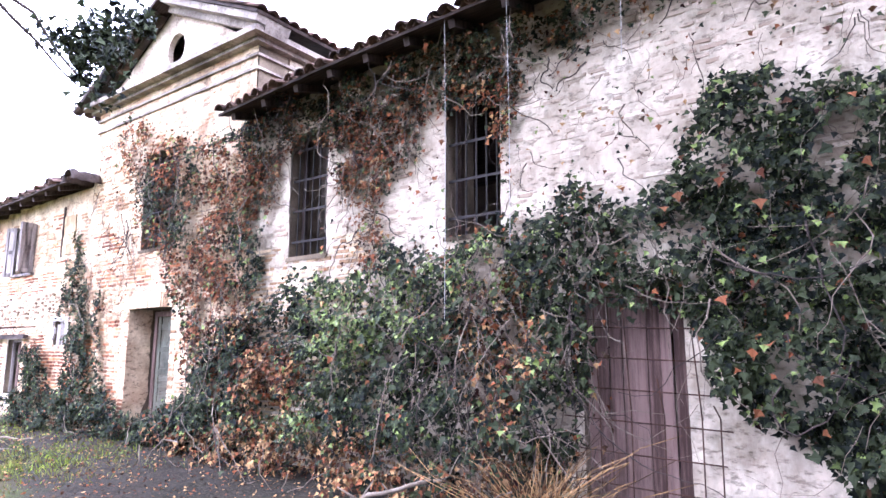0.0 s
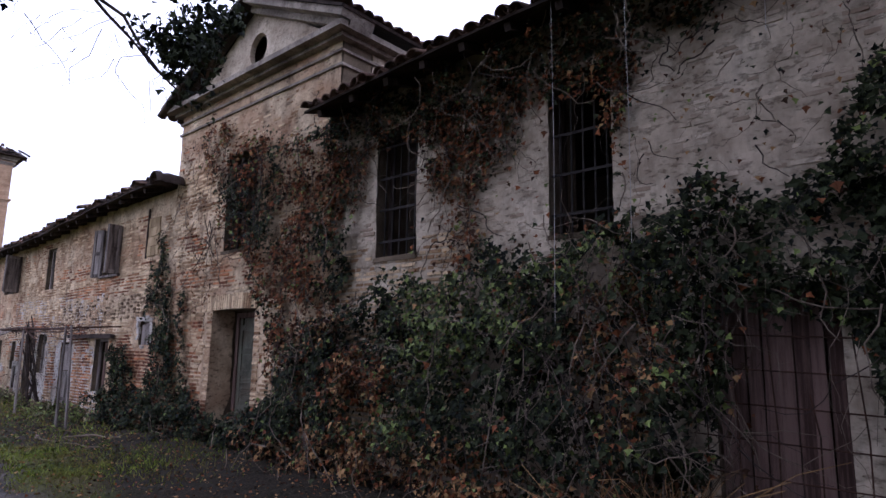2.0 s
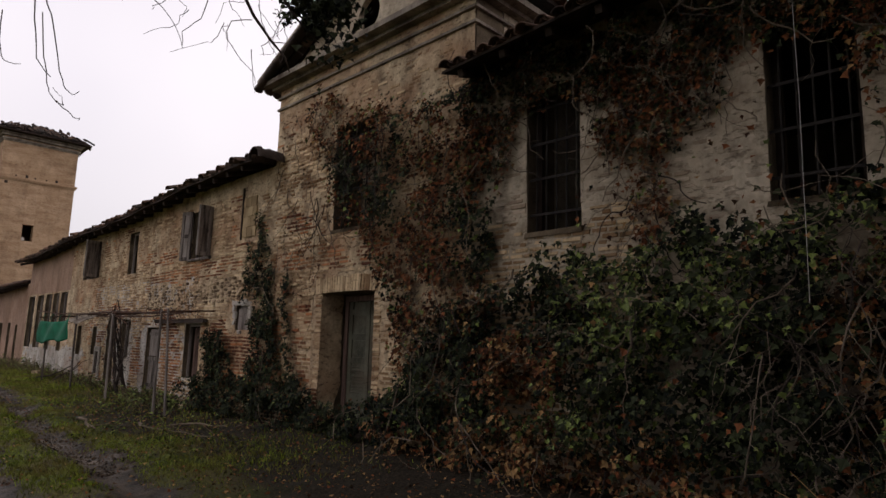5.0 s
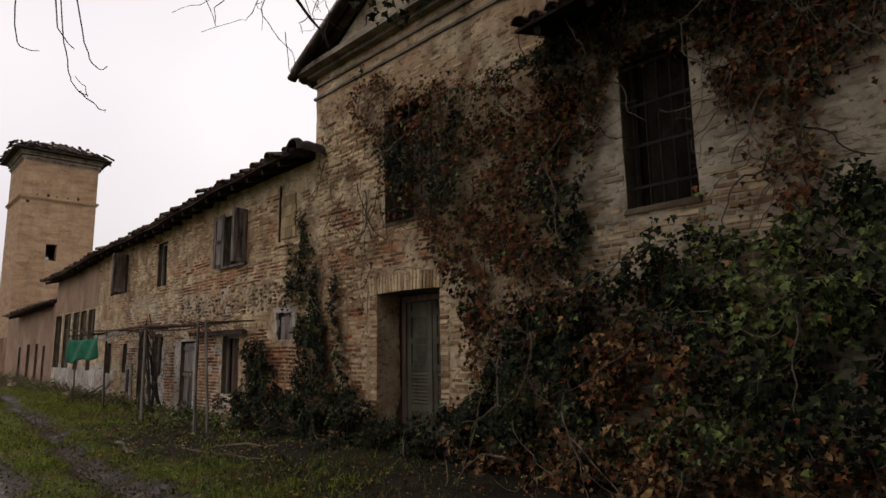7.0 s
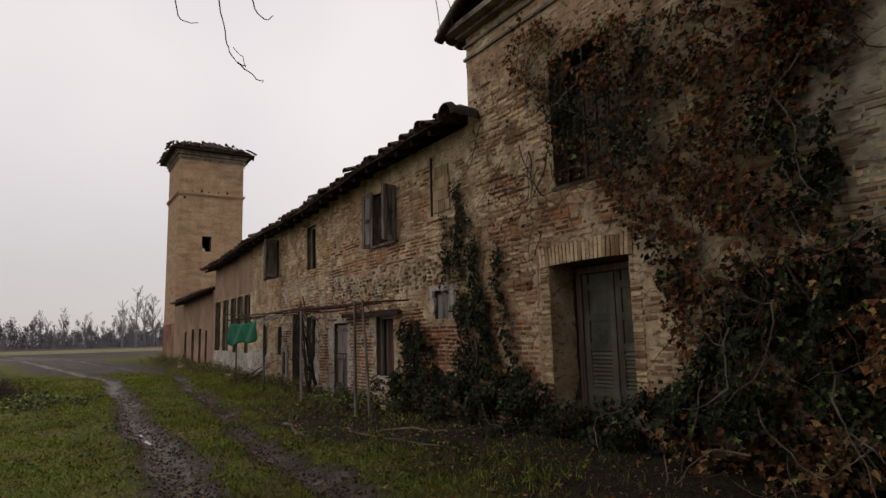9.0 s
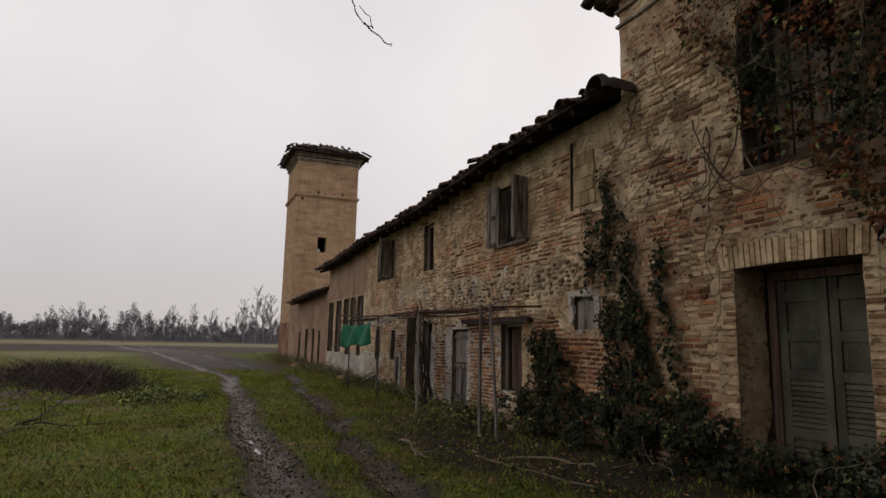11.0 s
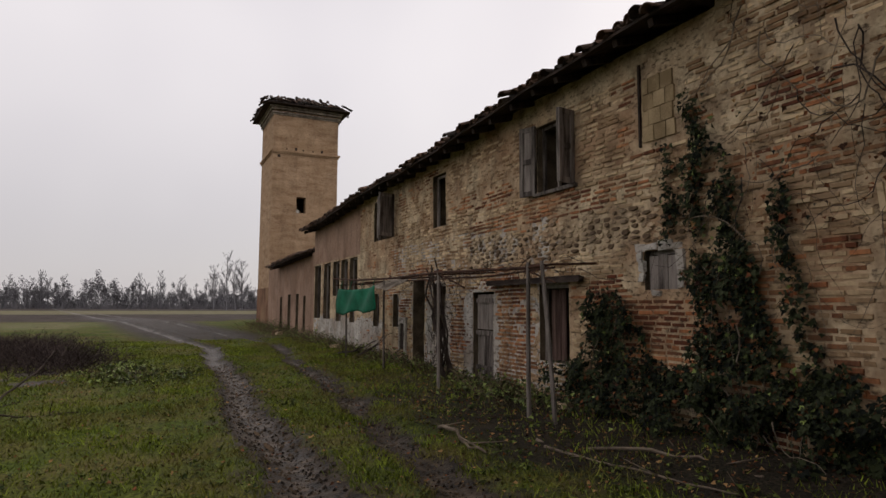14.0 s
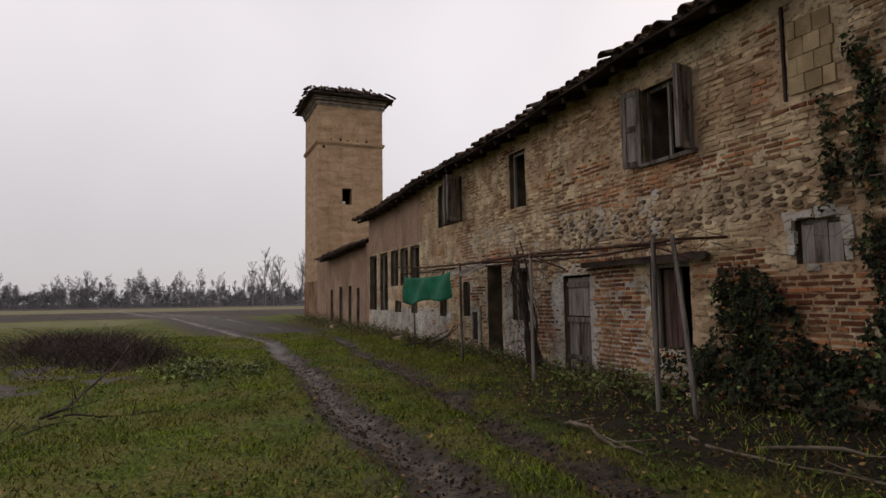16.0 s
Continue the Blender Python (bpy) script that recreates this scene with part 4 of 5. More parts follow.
# ---- pergola of old iron and poles ----
def pergola():
    p = thing("pergola", "rickety rusty pergola frame carrying dead vines", "pergola", (-17, 4.3, 0.1))
    rail = [(-13.5, 4.25, 1.95), (-13.8, 4.22, 1.93), (-15.2, 4.2, 1.96), (-16.5, 4.22, 2.0), (-18.5, 4.2, 1.98), (-21, 4.2, 2.03), (-23.4, 4.3, 2.16)]
    part("rail", Geo().tube(rail, 0.022, sides=6), RUST, p)
    part("rail", Geo().tube([(-13.75, 4.62, 1.95), (-15.4, 4.6, 1.9), (-19, 4.6, 1.95), (-22, 4.6, 2.0)], 0.015, sides=5), RUST, p)
    for x, lean, r in ((-13.82, 0.05, 0.032), (-13.25, -0.22, 0.03), (-16.55, 0.04, 0.03), (-19.2, 0.0, 0.028), (-21.9, 0.06, 0.026)):
        part("post", Geo().tube([(x, 4.25, ground_z(x, 4.25) - 0.1), (x + lean * 0.4, 4.23, 1.0), (x + lean, 4.22, 2.0)], r, r * 0.85, 6), OLD_WOOD, p)
    for x in (-13.8, -14.9, -16.5, -18.2, -20.4, -22.8):
        part("cross_bar", Geo().tube([(x, 4.2, 1.96), (x + 0.1, 4.7, 1.99), (x + 0.15, Y, 2.02)], 0.016, sides=5), RUST, p)
    part("brace", Geo().tube([(-16.5, 4.22, 1.98), (-15.6, 4.24, 1.72)], 0.014, sides=5), RUST, p)
    part("brace", Geo().tube([(-13.8, 4.22, 1.9), (-13.2, 4.24, 1.72)], 0.012, sides=5), RUST, p)
    beam = solo("lintel_beam", Geo().box(-16.45, -13.9, Y - 0.13, Y - 0.03, 1.79, 1.86, jit=0.014), SOFFIT_AND_SHADE, "dark rotten timber beam along the wall", "beam")


pergola()


def net():
    g, nx, nz = Geo(), 22, 10
    for j in range(nz + 1):
        for i in range(nx + 1):
            u, v = i / nx, j / nz
            x = -22.2 + 2.85 * u
            z = 1.86 - 0.06 * math.sin(u * math.pi) - v * (0.60 - 0.12 * u + 0.05 * math.sin(u * 9))
            g.v.append((x, 4.12 - 0.04 * math.sin(u * 14 + v * 3) - 0.05 * v, z))
    for j in range(nz):
        for i in range(nx):
            a = j * (nx + 1) + i
            g.f.append((a, a + 1, a + nx + 2, a + nx + 1))
    hung = thing("shade_net", "torn green shade net hanging from the pergola", "shade net", (-20.9, 4.1, 1.3))
    ob = part("cloth", g, GREEN_NET, hung, smooth=True)
    for x in (-22.1, -21.3, -20.4, -19.65):
        part("tie", Geo().tube([(x, 4.12, 1.80), (x, 4.16, 1.95), (x, 4.2, 2.05)], 0.006, sides=4), GREEN_NET, hung)
    sd = ob.modifiers.new("cloth", "SOLIDIFY")
    sd.thickness = 0.006


net()


def roof_sheet():
    """A crumpled scrap of grey sheeting lying on the pergola bars."""
    g, nx, ny = Geo(), 16, 6
    for j in range(ny + 1):
        for i in range(nx + 1):
            u, v = i / nx, j / ny
            g.v.append((-19.75 + 1.15 * u + 0.05 * fbm(v * 3, 2), 4.10 + 0.62 * v, 1.84 + 0.22 * v + 0.018 * math.sin(u * 40) - 0.10 * (1 - v) * u + 0.03 * fbm(u * 3, v * 3, 5)))
    for j in range(ny):
        for i in range(nx):
            a = j * (nx + 1) + i
            g.f.append((a, a + 1, a + nx + 2, a + nx + 1))
    ob = solo("roofing_sheet", g, CORNICE, "bent grey scrap of roofing sheet on the pergola", "sheet", smooth=True)
    sd = ob.modifiers.new("sheet", "SOLIDIFY")
    sd.thickness = 0.008


roof_sheet()


def niche():
    """A small whitewashed niche low in the stable wall."""
    x0, x1, z0, z1 = -20.78, -20.36, 0.42, 1.12
    t = thing("wall_niche", "small whitewashed niche with a dark recess", "niche", ((x0 + x1) / 2, Y, z0), kind="structure")
    # flat dark panel on the wall; the niche's inner shade is its colour
    part("shade_panel", Geo().box(x0 + 0.06, x1 - 0.06, Y - 0.03, Y - 0.012, z0 + 0.02, z1 - 0.08), SOFFIT_AND_SHADE, t, "dark recess")
    for k, b in enumerate(((x0, x0 + 0.08, z0, z1), (x1 - 0.07, x1, z0 - 0.1, z1), (x0 + 0.08, x1 - 0.07, z1 - 0.1, z1), (x0 - 0.03, x1 + 0.03, z1, z1 + 0.05))):
        part("surround", Geo().box(b[0], b[1], Y - 0.07, Y - 0.008, b[2], b[3], jit=0.012), WHITE_PLASTER, t, "flaking white plaster", bevel=0.006)


niche()


# ---- ivy, vines and dead creeper ----
LEAF = np.array([(0, 0, 0), (-0.52, 0.30, 0.12), (-0.23, 0.56, 0.05), (0, 1.05, -0.08), (0.23, 0.56, 0.05), (0.52, 0.30, 0.12)])


def leaves(places, normals, sizes):
    """Folded five-pointed leaves: one mesh for many."""
    n = len(places)
    nrm = normals / np.linalg.norm(normals, axis=1, keepdims=True)
    down = np.tile((0.0, 0.0, -1.0), (n, 1)) + np.random.normal(0, 0.55, (n, 3))
    down -= (down * nrm).sum(1, keepdims=True) * nrm
    down /= np.linalg.norm(down, axis=1, keepdims=True) + 1e-9
    side_v = np.cross(nrm, down)
    s = sizes[:, None, None]
    shape = LEAF[None] * np.random.uniform(0.75, 1.2, (n, 1, 3))
    v = places[:, None] + s * (shape[..., 0:1] * side_v[:, None] + shape[..., 1:2] * down[:, None] + shape[..., 2:3] * nrm[:, None])
    g = Geo()
    g.v = v.reshape(-1, 3).tolist()
    k = np.arange(n)[:, None] * 6
    g.f = np.concatenate([k + np.array([[0, 1, 2, 3]]), k + np.array([[0, 3, 4, 5]])]).tolist()
    return g


def creeper(name, label, n, x_range, z_range, inside, depth, palette, size=0.07, stems=20, stem_len=1.2, category="ivy"):
    """A mass of climbing leaves on the wall. inside(x, z): 0..1 cover; depth(x, z): how far it stands out; palette(x, z): weights of the leaf kinds."""
    th = thing(name, label, category, ((x_range[0] + x_range[1]) / 2, Y, max(0, z_range[0])), kind="stuff")
    rng = np.random.default_rng(len(name) * 7 + n)
    kinds = {}
    made = 0
    while made < n:
        x, z = rng.uniform(*x_range), rng.uniform(*z_range)
        clump = 0.5 + 0.9 * fbm(x * 2.6, z * 2.6, 11)
        if rng.random() > inside(x, z) * min(1.0, max(0.05, 1.5 * clump + 0.05 + 0.5 * fbm(x * 6.5, z * 6.5, 13))):
            continue
        made += 1
        d = depth(x, z)
        bulge = d * (0.60 + 0.5 * fbm(x * 1.9, z * 1.9, 21) + 0.28 * fbm(x * 5.0, z * 5.0, 23))
        hollow = smooth(-0.05, -0.3, fbm(x * 2.1, z * 2.4, 77))
        y = Y - 0.03 - max(0.0, bulge) * (1 - 0.75 * hollow) * rng.random() ** 0.35 - 0.02 * rng.random()
        w = palette(x, z)
        k = int(np.searchsorted(np.cumsum(w), rng.random() * sum(w)))
        nrm = (rng.normal(0, 0.5), -1.0 + rng.normal(0, 0.35), 0.55 + rng.normal(0, 0.5))
        kinds.setdefault(min(k, 3), []).append(((x, y, z), nrm, size * rng.uniform(0.55, 1.35)))
    for k, rows in sorted(kinds.items()):
        g = leaves(np.array([r[0] for r in rows]), np.array([r[1] for r in rows]), np.array([r[2] for r in rows]))
        tagged(part(("ivy_leaves", "pale_ivy_leaves", "dead_leaves", "withered_leaves")[k], g, (IVY, IVY_PALE, DEAD, TAN)[k], th), kind="stuff")
    for i in range(stems):
        for _ in range(60):
            x, z = rng.uniform(*x_range), rng.uniform(*z_range)
            if inside(x, z) > 0.4:
                break
        pts, y, a = [], Y - depth(x, z) * rng.uniform(0.5, 1.0) - 0.05, rng.uniform(-0.6, 0.6) - math.pi / 2
        steps = int(rng.integers(6, 14))
        for s in range(steps):
            pts.append((x, y, max(z, 0.02)))
            a += rng.normal(0, 0.4)
            x += math.cos(a) * stem_len / steps
            z += math.sin(a) * stem_len / steps
            y = min(Y - 0.03, y + rng.normal(0, 0.02))
        r = 0.002 + 0.008 * rng.random() ** 2
        part("stem", Geo().tube(pts, r, r * 0.5, 5), STEM if rng.random() < 0.6 else TWIG, th)
    return th


BT = ([-7.9, -7.4, -7.0, -5.9, -5.3, -4.5, -3.2, -2.3, -1.7, -1.07, -0.6, -0.27, 0.1, 2.5], [0.9, 1.5, 2.0, 2.3, 2.55, 2.45, 2.67, 2.7, 2.94, 3.0, 3.2, 3.75, 3.8, 3.6])
BB = ([-7.9, -1.75, -1.5, -1.25, -0.55, -0.35, 0.1, 0.7, 2.5], [0, 0, 1.0, 1.95, 1.85, 1.2, 0.75, 0.3, 0.0])


def bush_in(x, z):
    top, bot = np.interp(x, *BT) + 0.25 * fbm(x * 1.5, 0.5, 31), np.interp(x, *BB) + 0.25 * fbm(x * 2.1, 3.5, 33)
    return smooth(top + 0.12, top - 0.2, z) * smooth(bot - 0.1, bot + 0.15, z)


def bush_depth(x, z):
    top = np.interp(x, *BT)
    base = 0.30 + 0.75 * max(0.0, 1 - z / top) ** 0.7
    return base if x < -1.6 else 0.34


def patch(x, z, cx, cz, rx, rz):
    """1 inside a ragged oval, 0 outside."""
    d = math.hypot((x - cx) / rx, (z - cz) / rz) + 0.45 * fbm(x * 1.7, z * 1.7, 43)
    return smooth(1.15, 0.6, d)


def bush_palette(x, z):
    """weights of dark ivy, light ivy, dead red and withered leaves"""
    orange = patch(x, z, -5.75, 1.2, 0.6, 0.5)
    light = max(patch(x, z, -4.2, 2.0, 1.0, 0.6), 0.6 * patch(x, z, -5.0, 0.75, 0.7, 0.25), 0.55 * patch(x, z, -2.6, 2.4, 0.8, 0.4))
    dry = max(smooth(0.75, 0.3, z + 0.3 * fbm(x * 1.2, z, 45)) * smooth(-1.2, -1.8, x) * 0.9, 0.6 * patch(x, z, -2.25, 1.7, 0.5, 1.0), 0.5 * patch(x, z, -6.4, 2.0, 0.5, 0.5))
    rest = max(0.0, 1 - 0.85 * orange - 0.6 * light - 0.8 * dry)
    return (rest, 0.08 * rest + 0.9 * light, 1.1 * orange + 0.5 * dry + 0.02, 0.6 * orange + 0.6 * dry + 0.06 * light)


creeper("ivy_thicket", "dense green and withered ivy thicket against the wing wall", 44000, (-7.9, 2.4), (0.0, 4.1), bush_in, bush_depth, bush_palette, 0.062, 190, 1.2)

AT = ([-10.8, -10.3, -9.9, -9.2, -8.3, -7.5, -6.6, -6.2], [5.4, 5.7, 5.8, 5.4, 5.0, 4.9, 5.0, 4.8])
AB = ([-10.8, -10.3, -9.9, -9.5, -9.0, -8.6, -8.2, -7.9, -7.6, -6.3], [5.3, 5.1, 4.6, 3.3, 2.95, 2.85, 2.3, 1.3, 0.2, 0.5])


def block_in(x, z):
    top, bot = np.interp(x, *AT) + 0.2 * fbm(x * 2, 1.5, 51), np.interp(x, *AB) + 0.3 * fbm(x * 2, 4.5, 53)
    return smooth(top + 0.1, top - 0.25, z) * smooth(bot - 0.1, bot + 0.25, z) * (1 - 0.45 * smooth(-9.9, -10.3, x)) * (1 - 0.4 * smooth(-8.3, -9.2, x))


def block_palette(x, z):
    warm = smooth(-0.3, 0.2, fbm(x * 0.9, z * 0.9, 61) + 0.4 * smooth(-7.6, -9.0, x))
    return (1.0 - 0.8 * warm, 0.1, 0.95 * warm, 0.14 * warm)


creeper("ivy_on_block", "dead brown and green creeper hanging over the block wall", 10500, (-10.8, -6.2), (0.1, 5.9), block_in, lambda x, z: 0.32, block_palette, 0.062, 90, 1.2)

HB = ([-6.7, -6.1, -5.9, -5.75, -5.0, -4.75, -4.2, -3.6, -3.2, -2.6, -2.3, -2.1, -1.2, 0.2], [3.0, 3.3, 3.9, 4.3, 4.3, 3.5, 3.1, 3.6, 4.1, 3.9, 3.2, 4.2, 4.55, 4.75])


def hang_in(x, z):
    bot = np.interp(x, *HB) + 0.3 * fbm(x * 2.5, 7.5, 71)
    return smooth(bot - 0.15, bot + 0.6, z) * smooth(5.0, 4.9, z) * 0.9


# real dead creeper; the dark ivy leaves towards the top imitate the eave's shadow
creeper("hanging_creeper", "dead red-brown creeper hanging below the eave", 9500, (-6.7, 0.2), (2.8, 5.0), hang_in, lambda x, z: 0.12 + 0.4 * smooth(4.3, 4.9, z), lambda x, z: (0.35 + 1.6 * smooth(4.25, 4.6, z), 0.03, 0.7, 0.1), 0.056, 90, 0.9)


def column_in(x, z):
    mid, half = -11.45 - 0.16 * (z - 1), 0.62 - 0.13 * z + 0.12 * fbm(z * 2, 2.2, 81)
    a = smooth(half + 0.1, half - 0.08, abs(x - mid)) * smooth(4.0, 3.4, z)
    b = smooth(0.15, 0.05, abs(x + 10.78 - 0.12 * math.sin(z * 2))) * smooth(3.1, 2.3, z) * 0.6
    c = smooth(0.12, 0.05, abs(x + 12.3 + 0.05 * math.sin(z * 4))) * smooth(3.5, 3.0, z) * smooth(2.0, 2.4, z) * 0.6
    gap = smooth(0.05, 0.25, fbm(x * 2.5, z * 1.2, 83)) * smooth(1.6, 2.2, z)
    return max(a * (1 - 0.8 * gap), b, c)


creeper("ivy_column", "dark ivy climbing the brick wall beside the small window", 5200, (-12.5, -10.5), (0.3, 4.1), column_in, lambda x, z: 0.20 if z < 2.2 else 0.12, lambda x, z: (1.0, 0.05, 0.06, 0.01), 0.058, 22, 1.4)


def hedge_in(x, z):
    top = 0.80 + 0.85 * smooth(-12.5, -13.1, x) * smooth(-13.95, -13.6, x) + 0.18 * fbm(x * 1.3, 2.1, 91) - 0.25 * smooth(-9.9, -9.2, x) * smooth(-8.3, -8.8, x)
    return smooth(top + 0.05, top - 0.15, z)


creeper("ivy_hedge", "low dark ivy hedge along the wall foot", 13500, (-14.5, -7.6), (0.0, 1.9), hedge_in, lambda x, z: 0.25 + 0.6 * max(0.0, 1 - z / 0.8) * (1 - 0.5 * smooth(-9.9, -9.4, x) * smooth(-8.2, -8.6, x)), lambda x, z: (1.0, 0.03, 0.05, 0.01), 0.055, 14, 0.7)

creeper("clinging_stems", "thin dry stems and a few leaves clinging to the pale wall", 320, (-2.3, 1.6), (3.0, 4.9), lambda x, z: 0.8, lambda x, z: 0.05, lambda x, z: (0.4, 0.2, 0.3, 0.3), 0.05, 70, 0.5)
creeper("clinging_stems", "thin dry stems and brown leaves clinging to the wall", 800, (-5.1, -3.1), (2.5, 4.6), lambda x, z: 0.04 + 0.96 * smooth(0.35, 0.1, abs(x + 4.35 + 0.25 * (z - 3.4))), lambda x, z: 0.06, lambda x, z: (0.1, 0.05, 0.9, 0.3), 0.055, 40, 0.9)
creeper("clinging_stems", "bare stems climbing the brick corner", 260, (-11.4, -9.8), (2.2, 5.6), lambda x, z: 0.8, lambda x, z: 0.04, lambda x, z: (0.1, 0.0, 0.9, 0.2), 0.05, 50, 1.2)

creeper("pale_dry_stems", "pale dry stems trailing over the gate and thicket", 260, (-3.3, -1.2), (0.6, 2.9), lambda x, z: 0.9, lambda x, z: 0.62 if x < -1.7 else 0.3, lambda x, z: (0.1, 0.1, 0.6, 0.5), 0.055, 130, 1.3)

# hanging wires
for x, z0 in ((-2.72, 1.84), (-1.97, 2.5), (-0.84, 4.03)):
    z1 = low_right(x) + 0.03
    solo("hanging_wire", Geo().tube([(x, 4.66, z1), (x + 0.01, 4.66, (z0 + z1) / 2), (x - 0.01, 4.67, z0)], 0.0035, sides=4), WIRE, "thin pale wire hanging from the eave", "wire", group="hanging wires")


# ---- the overhanging tree: trunk and limbs, ivy, bare twigs, unseen crown added for shade ----
def wander(rng, p, q, n, amount):
    """A crooked line from p to q."""
    p, q = Vector(p), Vector(q)
    pts, off = [], Vector()
    for i in range(n + 1):
        u = i / n
        off += Vector(rng.normal(0, amount, 3))
        pts.append(p.lerp(q, u) + off * min(1, 3 * u) * min(1, 3 * (1 - u) + 0.15))
    return pts


def leaf_cloud(rng, centre, radii, n, size):
    """Leaves in a ragged clump of smaller clumps."""
    c, out = Vector(centre), []
    subs = [(c + Vector([r * v for r, v in zip(radii, rng.normal(0, 0.45, 3))]), rng.uniform(0.3, 0.6)) for _ in range(max(4, n // 90))]
    for _ in range(n):
        s, k = subs[int(rng.integers(len(subs)))]
        v = Vector(rng.normal(0, 1, 3)).normalized() * rng.random() ** 0.5
        out.append(s + Vector([v[i] * radii[i] * k for i in range(3)]))
    nr = rng.normal(0, 0.7, (n, 3)) + np.array((0, -0.2, 0.5))
    return np.array(out), nr, size * rng.uniform(0.6, 1.4, n)


def overhanging_tree():
    rng = np.random.default_rng(5)
    t = thing("ivy_clad_tree", "bare winter tree clad in dark ivy, twigs hanging over the track", "tree", (-5.2, -4.8, 0))
    part("trunk", Geo().tube(wander(rng, (-5.2, -4.8, -0.2), (-4.9, -4.2, 7.5), 10, 0.05), 0.30, 0.14, 9), TWIG, t, smooth=True)
    limbs = [((-5.0, -4.4, 4.6), (-6.7, 2.6, 6.3), 0.10), ((-5.0, -4.4, 5.0), (-8.6, 0.9, 6.4), 0.08), ((-4.9, -4.3, 5.6), (-9.6, 2.9, 7.4), 0.07),
             ((-4.9, -4.3, 5.2), (1.5, -1.5, 7.5), 0.09), ((-4.9, -4.3, 6.4), (-2.5, 0.8, 8.6), 0.08), ((-4.9, -4.3, 6.0), (-7.5, -7, 8.4), 0.08), ((-4.9, -4.3, 6.2), (0.5, -7, 8.2), 0.08), ((-4.9, -4.3, 5.0), (-10.9, 1.2, 6.2), 0.05)]
    for a, b, r in limbs:
        part("limb", Geo().tube(wander(rng, a, b, 12, 0.09), r, r * 0.35, 7), TWIG, t, smooth=True)
    clouds = [((-6.75, 3.05, 5.35), (0.85, 0.75, 0.55), 900, 0.085), ((-7.0, 3.5, 5.75), (0.6, 0.5, 0.45), 500, 0.085), ((-6.8, 2.75, 4.85), (0.3, 0.25, 0.18), 120, 0.08),
              ((-8.5, 1.05, 5.55), (0.7, 0.75, 0.34), 620, 0.085), ((-8.5, 3.75, 5.95), (0.35, 0.3, 0.3), 220, 0.08)]
    for c, r, n, s in clouds:
        tagged(part("ivy_clump", leaves(*leaf_cloud(rng, c, r, n, s)), IVY, t), kind="stuff")
    # unseen crown clumps, added overhead to cut the sky light
    for _ in range(34):
        c = (rng.uniform(-5.2, 3.0), rng.uniform(-8.0, 0.6), rng.uniform(6.6, 9.6))
        if _ > 25:
            c = (rng.uniform(-6, 1), rng.uniform(-8.5, -4), rng.uniform(4.5, 9))
        tagged(part("ivy_clump", leaves(*leaf_cloud(rng, c, (1.7, 1.7, 1.0), 420, 0.17)), IVY, t), kind="stuff")
    # more unseen clumps, added to shade the right wing and thicket
    for _ in range(26):
        c = (rng.uniform(-4.6, 3.6), rng.uniform(0.2, 3.3), rng.uniform(8.0, 9.6))
        tagged(part("ivy_clump", leaves(*leaf_cloud(rng, c, (1.4, 1.2, 0.6), 460, 0.19)), IVY, t), kind="stuff")
    # the dark forked branch and the fine hanging twigs
    fork = [(-9.4, 2.0, 7.0), (-9.6, 3.2, 6.75), (-9.75, 3.62, 6.35), (-9.8, 3.98, 6.08), (-9.8, 4.22, 5.92), (-9.8, 4.32, 5.7)]
    part("branch", Geo().tube(fork, 0.035, 0.010, 6), TWIG, t, smooth=True)
    part("branch", Geo().tube([(-6.6, 0.6, 6.2), (-6.8, 1.6, 5.6), (-6.8, 2.05, 5.22), (-6.8, 2.35, 5.02), (-6.8, 2.62, 4.78), (-6.8, 2.9, 4.62)], 0.028, 0.008, 6), TWIG, t, smooth=True)
    hang = [[(-8.4, 0.6, 5.6), (-8.5, 0.68, 5.06), (-8.5, 0.8, 4.7), (-8.5, 0.88, 4.37), (-8.5, 0.97, 4.05), (-8.5, 1.06, 3.93), (-8.5, 1.13, 3.98)],
            [(-8.4, 0.5, 5.5), (-8.5, 0.66, 4.6), (-8.5, 0.72, 4.2), (-8.5, 0.86, 4.05)],
            [(-9.8, 1.95, 6.3), (-9.8, 2.2, 6.0), (-9.8, 2.5, 5.75), (-9.8, 2.63, 5.46)], [(-9.8, 2.98, 6.5), (-9.8, 2.85, 6.0), (-9.8, 2.6, 5.7), (-9.8, 2.62, 5.5)],
            [(-9.8, 3.62, 6.3), (-9.8, 3.3, 6.15), (-9.8, 3.25, 5.85), (-9.8, 3.5, 5.6), (-9.8, 3.74, 5.4), (-9.8, 3.76, 5.17)],
            [(-9.8, 3.95, 6.1), (-9.8, 3.8, 5.95), (-9.8, 3.86, 5.8)], [(-9.8, 4.0, 6.08), (-9.8, 4.3, 6.16), (-9.8, 4.62, 6.05)],
            [(-10.9, 1.15, 5.8), (-10.9, 1.23, 5.18), (-10.9, 1.3, 4.85), (-10.9, 1.34, 4.72), (-10.9, 1.44, 4.6), (-10.9, 1.53, 4.57), (-10.9, 1.5, 4.7), (-10.9, 1.38, 4.79)],
            [(-10.9, 1.44, 4.62), (-10.9, 1.58, 4.52), (-10.9, 1.66, 4.45), (-10.9, 1.74, 4.46), (-10.9, 1.73, 4.42)],
            [(-10.8, 0.7, 5.6), (-10.9, 0.77, 5.02), (-10.9, 0.86, 4.97), (-10.9, 0.99, 4.99)], [(-10.9, 4.2, 6.4), (-10.9, 4.27, 5.9), (-10.9, 4.31, 5.72)]]
    for pts in hang:
        fine = []
        for a, b in zip(pts[:-1], pts[1:]):
            fine += wander(rng, a, b, 3, 0.008)[:-1]
